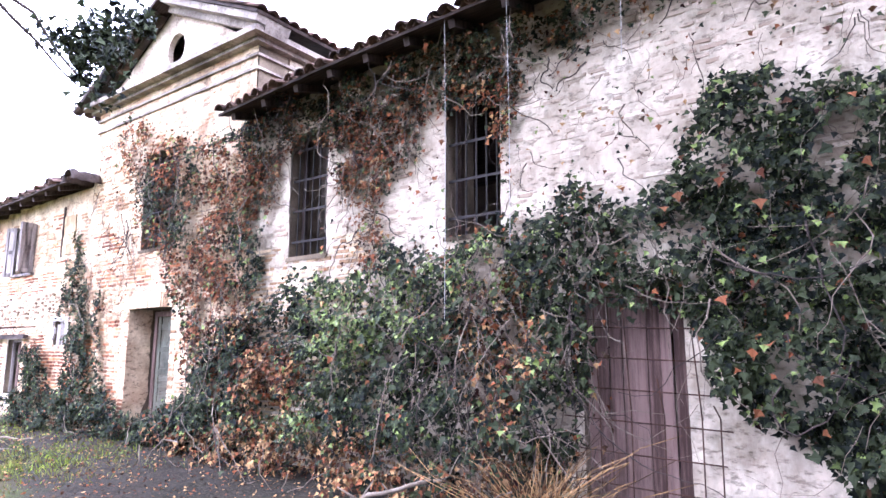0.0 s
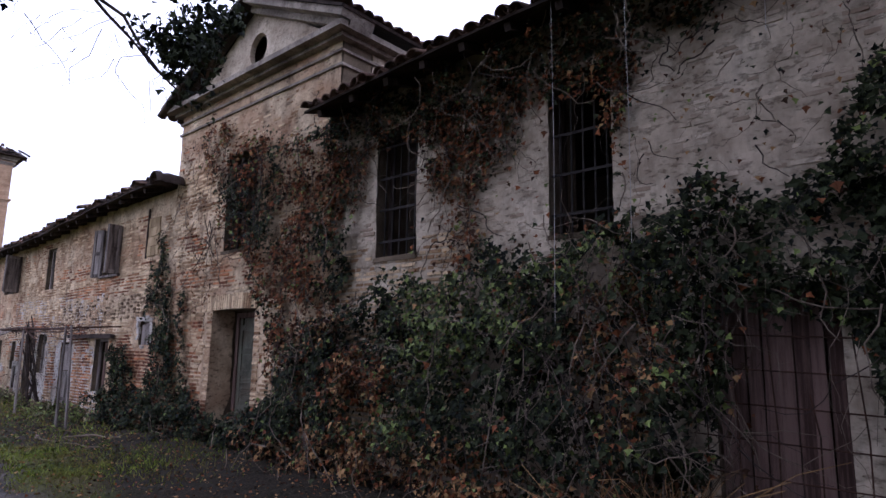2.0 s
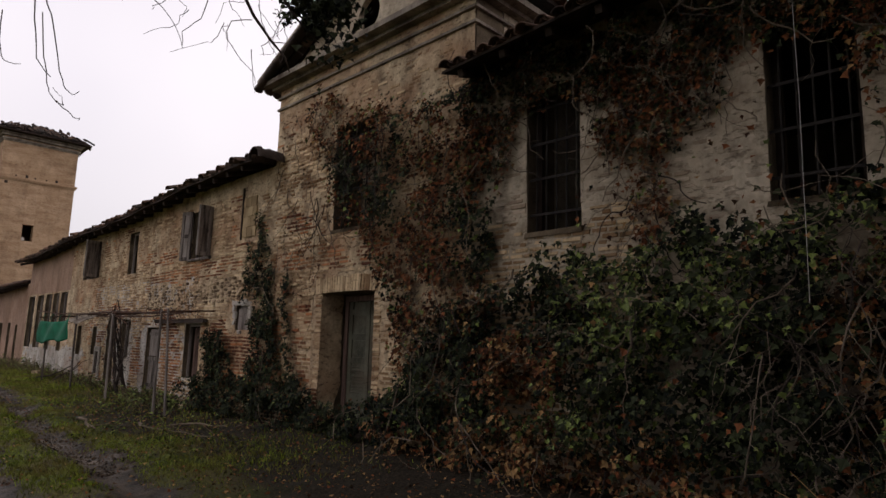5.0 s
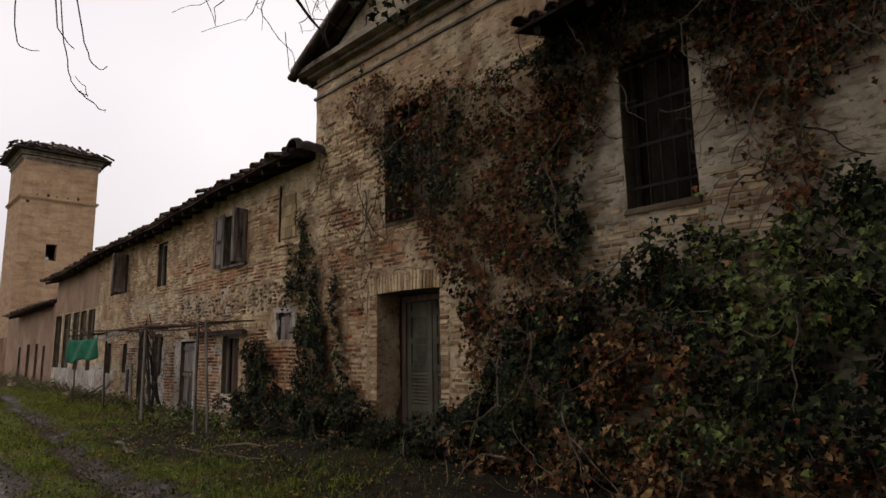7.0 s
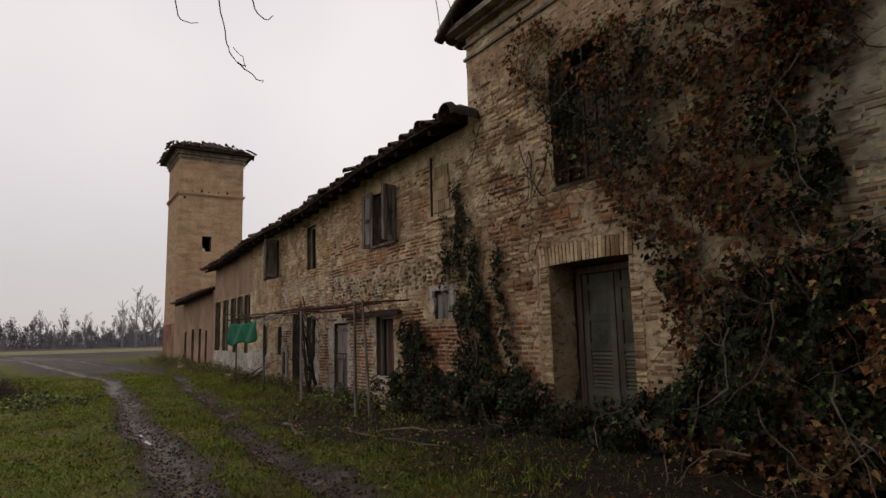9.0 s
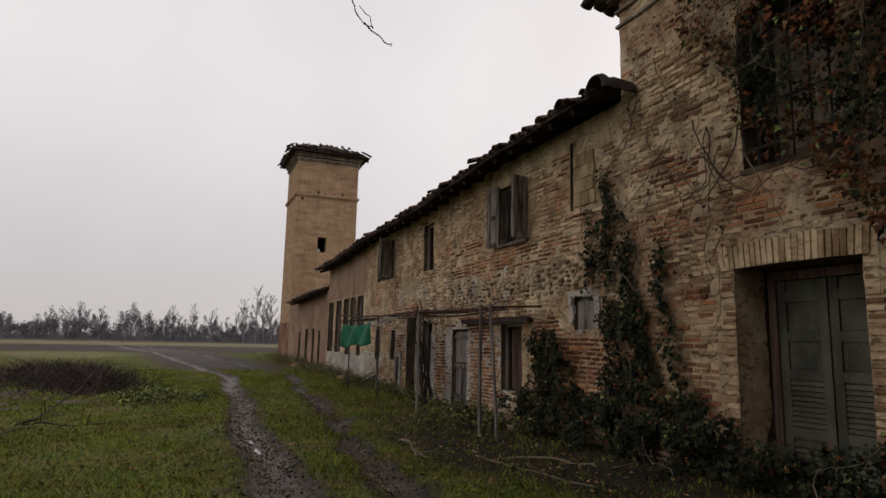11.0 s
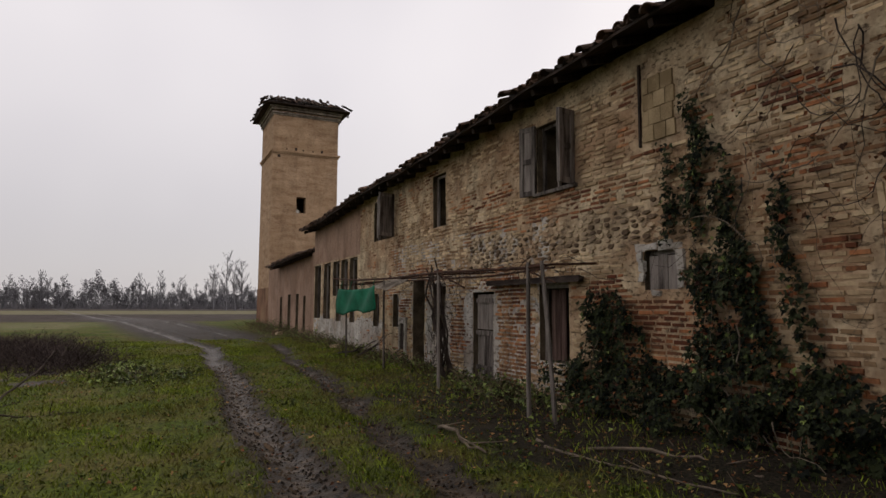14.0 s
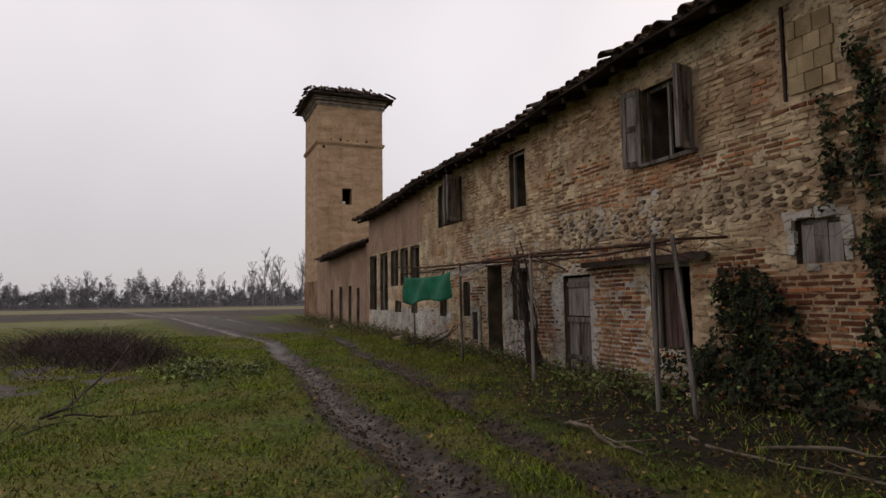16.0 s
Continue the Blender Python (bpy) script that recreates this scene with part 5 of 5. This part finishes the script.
        part("twig", Geo().tube(fine + [pts[-1]], 0.008, 0.004, 5), TWIG, t)
    for _ in range(26):
        a = Vector((rng.uniform(-10.4, -8.2), rng.uniform(0.6, 4.0), rng.uniform(6.0, 6.7)))
        part("twig", Geo().tube(wander(rng, a, a + Vector((rng.normal(0, 0.3), rng.normal(0, 0.35), -rng.uniform(0.3, 0.75))), 8, 0.035), 0.006, 0.003, 4), TWIG, t)


overhanging_tree()


# ---- unseen dark trees added behind the walker, closing the place and shading the thicket ----
def shade_tree(rng, x, y, h):
    t = thing("unseen_shade_tree", "dense dark evergreen tree closing the yard", "tree", (x, y, 0), group="trees behind the track")
    part("trunk", Geo().tube(wander(rng, (x, y, -0.2), (x, y, h * 0.8), 6, 0.05), 0.2, 0.06, 7), TWIG, t)
    g = Geo()
    for k in range(7):
        z = h * (0.12 + 0.13 * k)
        w = 2.3 - 0.18 * k
        c = leaves(*leaf_cloud(rng, (x, y, z), (w, w, 0.9), 420, 0.34))
        g.add(c.v, c.f)
    tagged(part("crown", g, IVY, t), kind="stuff")


hrng = np.random.default_rng(8)
for i in range(9):
    shade_tree(hrng, -3.2 + i * 1.5, -6.3 + hrng.uniform(-0.8, 0.8), hrng.uniform(8, 10))
for i in range(4):
    shade_tree(hrng, 8.4 + hrng.uniform(-0.5, 0.5), -7 + i * 2.9, hrng.uniform(7, 9))


# ---- far wood and fields ----
def bare_tree(g, rng, x, y, z, h):
    top = (x + rng.normal(0, 0.4), y + rng.normal(0, 0.4), z + h)
    trunk = wander(rng, (x, y, z - 0.3), top, 5, 0.12)
    g.tube(trunk, 0.016 * h, 0.02, 4)
    for _ in range(int(rng.integers(16, 26))):
        u = rng.uniform(0.25, 0.95)
        p = trunk[min(5, int(u * 5))].lerp(trunk[min(5, int(u * 5) + 1)], u * 5 % 1)
        ln = h * (0.42 - 0.28 * u) * rng.uniform(0.6, 1.2)
        a = rng.uniform(0, 2 * math.pi)
        q = p + Vector((math.cos(a) * 0.5, math.sin(a) * 0.5, 0.85)) * ln
        g.tube([p, p.lerp(q, 0.5) + Vector((0, 0, -0.05 * ln)), q], 0.0075 * h * (1.1 - u), 0.025, 3)
        for _k in range(9):
            s = p.lerp(q, rng.uniform(0.25, 1))
            g.tube([s, s + Vector((rng.normal(0, 0.3), rng.normal(0, 0.3), rng.uniform(0.2, 0.7))) * ln * 0.5], 0.028, 0.015, 3)


frng = np.random.default_rng(3)
wood = Geo()
for i in range(105):
    y = -95 + i * 1.45
    bare_tree(wood, frng, -195 + frng.uniform(-14, 14), y + frng.normal(0, 1), 0.3, frng.uniform(5.0, 8.8) * (1.0 + 0.18 * math.sin(y * 0.21)))
for i in range(3000):
    y, x = frng.uniform(-100, 60), -190 + frng.uniform(-16, 10)
    h = frng.uniform(0.8, 3.0) * (1 + 0.25 * math.sin(y * 0.4))
    wood.tube([(x, y, 0.1), (x + frng.normal(0, 0.5), y + frng.normal(0, 0.6), 0.2 + h)], 0.11, 0.03, 3)
for i in range(330):
    y = -100 + i * 0.5
    h = 4.9 + 2.9 * fbm(y * 0.13, 3.3) + frng.normal(0, 0.8)
    c = leaves(*leaf_cloud(frng, (-196 + frng.uniform(-12, 10), y, 0.3 + h * 0.5), (2.0, 1.8, max(0.8, h * 0.6)), 270, 0.33))
    wood.add(c.v, c.f)
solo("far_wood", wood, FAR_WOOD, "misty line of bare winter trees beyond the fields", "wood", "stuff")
for i in range(9):
    g = Geo()
    x, y, h = -150 + frng.uniform(-8, 8), 13 + i * 2.1 + frng.normal(0, 0.6), frng.uniform(9.0, 12.0)
    bare_tree(g, frng, x, y, 0.3, h)
    c = leaves(*leaf_cloud(frng, (x, y, h * 0.62), (1.3, 1.3, h * 0.32), 160, 0.22))
    g.add(c.v, c.f)
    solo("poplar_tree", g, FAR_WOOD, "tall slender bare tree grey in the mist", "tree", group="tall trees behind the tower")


# ---- brickwork ----
def in_rubble(x, z):
    """The stretch of the low wing where the wall is of rough stones."""
    return -17.3 < x < -12.1 and abs(z - 2.42) + 0.10 * abs(fbm(x * 1.3, z * 2.0, 37)) + 0.12 * fbm(x * 2.2, 0.3, 39) < 0.27


def brick_zone():
    def shows_b(x, z):
        return True
    rows_b = brick_rows(XB0 + 0.01, XB1 - 0.01, 0.0, 5.7, [(DOOR[0] - 0.17, DOOR[1] + 0.17, DOOR[2], DOOR[3] + 0.26), BLOCK_WIN], shows_b)
    rows_l = brick_rows(-24.2, XB0 - 0.01, 0.0, 4.3, [*HOLES_L, (-12.95, -12.1, 1.6, 2.3), (-12.82, -12.1, 3.38, 4.5)], lambda x, z: z < low_left(x) + 0.03 and not in_rubble(x, z))
    rows_r = brick_rows(XB1 + 0.01, 2.4, 0.0, 5.0, HOLES_R, lambda x, z: z > 2.0 or x < -3.4)
    jambs = []
    for z in np.arange(0.0, DOOR[3], 0.067):
        for x, w in ((DOOR[0] - 0.165, 0.16), (DOOR[1] + 0.005, 0.16)):
            jambs.append((x, z, w, 0.054, random.gauss(0.004, 0.003)))
    own, rest = [], {}

    def place(wall, r):
        x, z = r[0], r[1]
        red = fbm(x * 0.45, z * 1.6, 101) + 0.55 * smooth(2.0, 1.6, z) * smooth(-9.0, -9.9, x) + 0.62 * smooth(0.24, 0.05, abs(z - 2.88 + 0.08 * math.sin(x))) * smooth(-19, -16.5, x) + 0.5 * smooth(0.9, 0.3, abs(x + 14.6)) * smooth(0.45, 0.2, abs(z - 2.85)) - 0.3
        kind = "pale" if wall == "r" and not (z < 2.95 and x < -4.2) else "red" if red > 0 and wall != "r" else "ochre"
        brick_geo(rest.setdefault((wall, kind), Geo()), *r)
    for r in rows_b + jambs:
        if -11.2 < r[0] < -9.7 and 0.7 < r[1] < 2.05 and len(own) < 290:
            own.append(r)
        else:
            place("b", r)
    for r in rows_l:
        place("l", r)
    for r in rows_r:
        place("r", r)
    return own, rest


# ---- rough grass, weeds, fallen leaves ----
def grass():
    rng = np.random.default_rng(12)
    v, n = [], 0
    g = Geo()
    while n < 135000:
        u = rng.random()
        x = -8.4 - 21.0 * u ** 1.6 + 1.6 * rng.random() ** 3
        y = rng.uniform(-6.5, 5.1)
        mud, lit, _f = cover(x, y)
        patch = 0.55 + 0.8 * fbm(x * 0.7, y * 0.7, 15)
        if mud > 0.30 + 0.3 * rng.random() or rng.random() < lit * 0.88 or rng.random() > patch + 0.15:
            continue
        n += 1
        z = ground_z(x, y)
        h = rng.uniform(0.015, 0.055) * (1 + 0.7 * max(0, patch - 0.5)) * (1.5 if y > 3.2 else 1.0)
        a = rng.uniform(0, math.pi)
        w = rng.uniform(0.003, 0.008) * (1 + 0.06 * (-9 - x))
        dx, dy = math.cos(a) * w, math.sin(a) * w
        lx, ly = rng.normal(0, 0.6) * h, rng.normal(0, 0.6) * h
        g.v += [(x - dx, y - dy, z - 0.005), (x + dx, y + dy, z - 0.005), (x + lx, y + ly, z + h)]
        k = len(g.v) - 3
        g.f.append((k, k + 1, k + 2))
    solo("grass", g, GRASS, "short ragged winter grass beside the track", "grass", "stuff")


grass()


def rosettes():
    """Small broad-leaved weeds scattered through the turf."""
    rng = np.random.default_rng(19)
    ps = []
    while len(ps) < 7000:
        x, y = -9.2 - 12 * rng.random() ** 1.4, rng.uniform(-5, 4.2)
        mud, lit, _f = cover(x, y)
        if mud > 0.3 or fbm(x * 0.9, y * 0.9, 23) < -0.1:
            continue
        z = ground_z(x, y)
        for _ in range(5):
            ps.append((x + rng.normal(0, 0.03), y + rng.normal(0, 0.03), z + 0.02 + 0.02 * rng.random()))
    n = len(ps)
    solo("turf_weeds", leaves(np.array(ps), rng.normal(0, 0.4, (n, 3)) + np.array((0, 0, 1.0)), 0.038 * rng.uniform(0.5, 1.4, n)), TURF_WEED, "small broad-leaved weeds in the turf", "weeds", "stuff")


TURF_WEED = mat("turf_weed", (0.022, 0.034, 0.007), (0.13, 0.16, 0.03), 1.5, 9, 0.7, 0.0, island=0.8)
rosettes()


def fallen_leaves():
    rng = np.random.default_rng(14)
    for name, material, n, label in (("fallen_leaves", TAN, 6500, "pale withered leaves strewn over the ground"), ("dark_fallen_leaves", DEAD, 5200, "dark wet leaves strewn along the wall")):
        ps = []
        while len(ps) < n:
            x, y = rng.uniform(-21, 2.0), rng.uniform(-4.8, 5.15)
            near_wall = smooth(2.0, 4.2, y) + 0.5 * smooth(-10, -7, x)
            if rng.random() > 0.24 + 0.9 * min(1, near_wall) * smooth(-21, -16, x) * smooth(2.0, 0.0, x) * smooth(-4.8, -3.0, y):
                continue
            ps.append((x, y, ground_z(x, y) + 0.008 + 0.012 * rng.random()))
        nr = rng.normal(0, 0.45, (n, 3)) + np.array((0, 0, 1.0))
        solo(name, leaves(np.array(ps), nr, 0.042 * rng.uniform(0.5, 1.3, n)), material, label, "leaf litter", "stuff")


fallen_leaves()


def weeds(name, label, n, centre, spread, h, material=WEED, leafy=0):
    """A clump of crooked weed stalks with small leaves."""
    rng = np.random.default_rng(int(abs(centre[0]) * 37 + n))
    t = thing(name, label, "weeds", (*centre, ground_z(*centre)), kind="stuff")
    g, ps = Geo(), []
    for _ in range(n):
        x, y = centre[0] + rng.normal(0, spread[0]), centre[1] + rng.normal(0, spread[1])
        z = ground_z(x, y)
        fall = math.exp(-((x - centre[0]) / spread[0]) ** 2 * 0.3 - ((y - centre[1]) / spread[1]) ** 2 * 0.3)
        hh = h * rng.uniform(0.35, 1.1) * (0.35 + 0.65 * fall)
        q = Vector((x + rng.normal(0, 0.85) * hh, y + rng.normal(0, 0.85) * hh, z + hh * rng.uniform(0.6, 1.0)))
        line = wander(rng, (x, y, z - 0.03), q, 4, 0.05 * hh)
        g.tube(line, 0.006, 0.003, 3)
        for _k in range(leafy):
            p = line[int(rng.integers(1, 5))]
            ps.append(tuple(p + Vector(rng.normal(0, 0.03, 3))))
    part("stalks", g, material, t)
    if ps:
        m = len(ps)
        part("weed_leaves", leaves(np.array(ps), rng.normal(0, 0.6, (m, 3)) + np.array((0, 0, 0.8)), 0.07 * rng.uniform(0.5, 1.3, m)), IVY_PALE if leafy < 4 else WEED, t)


weeds("bramble_mound", "dark tangled bramble mound in the field", 2600, (-25.5, -3.2), (2.0, 1.0), 0.62, MOUND, 0)
weeds("bramble_mound", "dark tangled bramble mound in the field", 1500, (-22.6, -1.9), (0.9, 0.6), 0.5, MOUND, 0)
weeds("nettle_patch", "low green weeds between the tracks and the field", 420, (-20.3, -0.5), (0.9, 0.35), 0.22, WEED, 3)
weeds("nettle_patch", "low green weeds between the tracks and the field", 160, (-19.6, 0.4), (0.4, 0.15), 0.16, WEED, 3)
weeds("dry_weeds", "dry weeds along the stable wall", 500, (-20.0, 4.85), (2.2, 0.15), 0.38, WEED, 1)
weeds("dry_weeds", "dry weeds along the stable wall", 500, (-26.5, 4.75), (2.6, 0.2), 0.5, WEED, 1)
weeds("dry_weeds", "dry weeds at the foot of the far wall", 400, (-34.0, 4.5), (2.2, 0.35), 0.6, WEED, 1)
weeds("dry_weeds", "dry stalks below the pergola", 400, (-15.2, 4.7), (1.0, 0.25), 0.35, WEED, 2)
weeds("dry_grass_tuft", "withered grass tuft beside the gate", 260, (-1.85, 4.75), (0.14, 0.12), 0.85, TAN, 0)


def stick(pts, r, label="broken grey branch lying in the grass", material=STEM):
    rng = np.random.default_rng(int(abs(pts[0][0]) * 100))
    line = []
    for a, b in zip(pts[:-1], pts[1:]):
        a3 = a if len(a) == 3 else (*a, ground_z(*a) + r * 0.8)
        b3 = b if len(b) == 3 else (*b, ground_z(*b) + r * 0.8)
        line += wander(rng, a3, b3, 4, r * 0.8)[:-1]
    line.append(Vector(b3))
    g = Geo().tube(line, r, r * 0.5, 6)
    for k in range(3):
        p = line[int(rng.integers(1, len(line)))]
        g.tube([p, p + Vector((rng.normal(0, 0.25), rng.normal(0, 0.25), abs(rng.normal(0, 0.12))))], r * 0.45, r * 0.2, 4)
    solo("branch", g, material, label, "branch", group="fallen branches", smooth=True)


stick([(-13.75, 2.95), (-13.1, 2.9), (-12.45, 2.85)], 0.025, "pale bare stick lying beside the rut")
stick([(-12.7, 3.6), (-12.1, 3.9), (-11.3, 4.45), (-10.6, 4.4)], 0.022)
stick([(-12.4, 3.5), (-11.4, 3.75), (-10.4, 3.9)], 0.015)
stick([(-16.4, -2.2), (-17.1, -1.95, 0.14), (-18.1, -1.65, 0.42), (-18.6, -1.5, 0.7)], 0.02, "dead branch standing out of the grass", TWIG)
stick([(-16.3, -2.1), (-16.3, -1.6), (-16.5, -0.95)], 0.016, "dark bare branch lying in the grass", TWIG)
stick([(-16.0, -2.5), (-15.6, -2.2), (-16.1, -1.9)], 0.013, "dark bare branch lying in the grass", TWIG)
stick([(-22.9, 4.35), (-22.0, 4.5, 0.32), (-21.0, 4.7, 0.62)], 0.025, "dark pole leaning at the stable wall", TWIG)
stick([(-21.6, 4.45), (-21.3, 4.8, 0.5), (-21.15, 4.95, 0.75)], 0.02, "dark pole leaning at the stable wall", TWIG)
stick([(-21.9, 4.5), (-21.4, 4.8, 0.45), (-21.0, 4.95, 0.7)], 0.018, "dark pole leaning at the stable wall", TWIG)
stick([(-3.55, 4.15), (-3.1, 4.2, 0.25), (-2.5, 4.35, 0.42)], 0.03, "thick dead branch caught in the thicket")
stick([(-3.05, 4.0, 0.55), (-2.95, 3.98, 0.95), (-2.9, 4.1, 1.45)], 0.008, "pale peeled stem standing in the thicket")


def vine_trunk(x, top, label="twisted old vine climbing to the pergola"):
    rng = np.random.default_rng(int(abs(x) * 10))
    t = thing("vine", label, "vine", (x, 4.9, 0.1))
    for k in range(4):
        pts = wander(rng, (x + rng.normal(0, 0.12), 4.95 + rng.normal(0, 0.08), -0.05), (x + rng.normal(0, 0.2), 4.6, top + rng.uniform(-0.2, 0.35)), 9, 0.04)
        part("stem", Geo().tube(pts, rng.uniform(0.018, 0.04), 0.012, 6), TWIG, t, smooth=True)
    g = Geo()
    for k in range(90):
        p = Vector((x + rng.normal(0, 0.3), 4.8 + rng.normal(0, 0.15), rng.uniform(0.3, top)))
        g.tube(wander(rng, p, p + Vector((rng.normal(0, 0.2), rng.normal(0, 0.1), rng.normal(-0.1, 0.25))), 4, 0.02), 0.005, 0.002, 3)
    tagged(part("tangle", g, TWIG, t), kind="stuff")


for x, top in ((-17.45, 2.15), (-17.75, 2.05)):
    vine_trunk(x, top)
rng_v = np.random.default_rng(77)
g = Geo()
for k in range(150):
    x = rng_v.uniform(-23.2, -13.2)
    p = Vector((x, 4.25 + rng_v.uniform(-0.08, 0.7), 2.0 + rng_v.normal(0, 0.04)))
    g.tube(wander(rng_v, p, p + Vector((rng_v.normal(0, 0.45), rng_v.normal(0, 0.08), rng_v.uniform(-0.32, 0.12))), 5, 0.02), 0.006, 0.003, 3)
solo("dead_vine_shoots", g, TWIG, "thin dead vine shoots tangled on the pergola", "vine", "stuff")

# churned clods along the ruts
crng = np.random.default_rng(63)
g = Geo()
while len(g.v) < 5 * 5200:
    x = -9.0 - 13.0 * crng.random() ** 1.5
    y = (rut_left(x) if crng.random() < 0.55 else rut_right(x)) + crng.normal(0, 0.2)
    if cover(x, y)[0] < 0.3:
        continue
    z, c = ground_z(x, y), crng.uniform(0.008, 0.032)
    a = crng.uniform(0, 1.6)
    g.add([(x + c * math.cos(a + k * 1.57) * crng.uniform(0.6, 1.3), y + c * math.sin(a + k * 1.57) * crng.uniform(0.6, 1.3), z - 0.006) for k in range(4)] + [(x + c * crng.normal(0, 0.3), y + c * crng.normal(0, 0.3), z + c * crng.uniform(0.35, 0.9))],
          [(0, 1, 4), (1, 2, 4), (2, 3, 4), (3, 0, 4)])
CLOD = mat("mud_clod", (0.016, 0.011, 0.007), (0.105, 0.077, 0.052), 3, 30, 0.8, 0.4, island=0.8)
solo("mud_clods", g, CLOD, "churned clods of wet mud in the ruts", "mud", "stuff")

# puddles in the rut
WATER = mat("puddle_water", (0.02, 0.017, 0.014), (0.04, 0.034, 0.028), 2, 8, 0.06, 0.0, spec=0.5)
for px, ln, w in ((-13.9, 0.24, 0.035), (-14.6, 0.15, 0.025)):
    g, n = Geo(), 26
    py = rut_left(px)
    zz = ground_z(px, py) + 0.012
    g.v = [(px, py, zz)] + [(px + ln * math.cos(2 * math.pi * k / n) * (1 + 0.25 * fbm(k * 0.9, px)), rut_left(px + ln * math.cos(2 * math.pi * k / n)) + w * math.sin(2 * math.pi * k / n) * (1 + 0.5 * fbm(k * 0.7, px, 3)), zz) for k in range(n)]
    g.f = [(0, 1 + k, 1 + (k + 1) % n) for k in range(n)]
    solo("puddle", g, WATER, "shallow puddle in the muddy rut", "puddle", "structure", group="puddles")

# fallen rubble at the far wall
for x, y, s in ((-31.5, 4.3, 0.2), (-31.2, 4.4, 0.14), (-24.5, 4.7, 0.12), (-13.9, 4.9, 0.1), (-17.9, 5.0, 0.1)):
    ob = solo("fallen_stone", Geo().box(-s, s, -s * 0.7, s * 0.7, -0.03, s * 0.9, Matrix.Translation((x, y, ground_z(x, y))) @ Matrix.Rotation(x, 4, "Z"), jit=s * 0.25), STONE, "pale broken masonry lump in the weeds", "stone", group="fallen stones")

# rubble stones showing in the fallen render of the low wing
srng = np.random.default_rng(31)
made = 0
for row in range(12):
    z0 = 2.08 + row * 0.072
    x = -17.3 + srng.uniform(0, 0.1)
    while x < -12.1:
        w, hh = srng.uniform(0.045, 0.105), srng.uniform(0.026, 0.044)
        cx, z = x + w, z0 + srng.normal(0, 0.008)
        x += 2 * w + srng.uniform(0.01, 0.03)
        if not in_rubble(cx, z) or made >= 295 or any(h[0] - 0.1 < cx < h[1] + 0.1 and h[2] - 0.1 < z < h[3] + 0.1 for h in HOLES_L):
            continue
        made += 1
        gg, n = Geo(), 7
        ring = [(math.cos(2 * math.pi * i / n) * w * srng.uniform(0.8, 1.1), math.sin(2 * math.pi * i / n) * hh * srng.uniform(0.8, 1.1)) for i in range(n)]
        out = srng.uniform(0.008, 0.028)
        gg.v = [(cx + a, Y + 0.02, z + b) for a, b in ring] + [(cx + a * 0.78, Y - out, z + b * 0.75) for a, b in ring]
        gg.f = [tuple(range(n, 2 * n))] + [(i, (i + 1) % n, n + (i + 1) % n, n + i) for i in range(n)]
        part("stone", gg, STONE, wall_l)

# single large leaves standing out of the nearest ivy
lrng = np.random.default_rng(41)
thicket = [o for o in scene.objects if o.name == "ivy_thicket"][0]
leaf_meshes = [leaves(np.zeros((1, 3)), np.array([[0, -1.0, 0.45]]), np.array([0.1])).mesh("leaf", (IVY, IVY_PALE, IVY_PALE, DEAD)[k]) for k in range(4)]
for k in range(240):
    for _ in range(40):
        x, z = lrng.uniform(-4.4, 0.9), lrng.uniform(0.7, 3.6)
        if bush_in(x, z) > 0.7:
            break
    lf = part("leaf", leaf_meshes[int(lrng.integers(4)) if lrng.random() < 0.3 else 0], IVY, thicket)
    lf.matrix_basis = Matrix.Translation((x, Y - 0.05 - bush_depth(x, z) * lrng.uniform(0.75, 1.0), z)) @ Euler(tuple(lrng.normal(0, 0.45, 3))).to_matrix().to_4x4() @ Matrix.Scale(lrng.uniform(0.55, 0.95), 4)

# bricks last
own, rest = brick_zone()
for (wall, kind), g in sorted(rest.items()):
    tagged(part("brickwork", g, {"pale": BRICK_PALE, "red": BRICK_RED, "ochre": BRICK}[kind], {"b": wall_b, "l": wall_l, "r": wall_r}[wall], {"pale": "limewashed bricks", "red": "worn red bricks", "ochre": "worn ochre bricks"}[kind]), kind="stuff")
variants = {}
for x, z, ln, h, off in own:
    key = (round(ln, 3), random.randrange(3))
    if key not in variants:
        variants[key] = brick_geo(Geo(), 0, 0, ln, h, 0).mesh("brick", BRICK_RED if key[1] == 1 else BRICK)
    b = part("brick", variants[key], BRICK_RED, wall_b)
    b.location = (x, off, z)
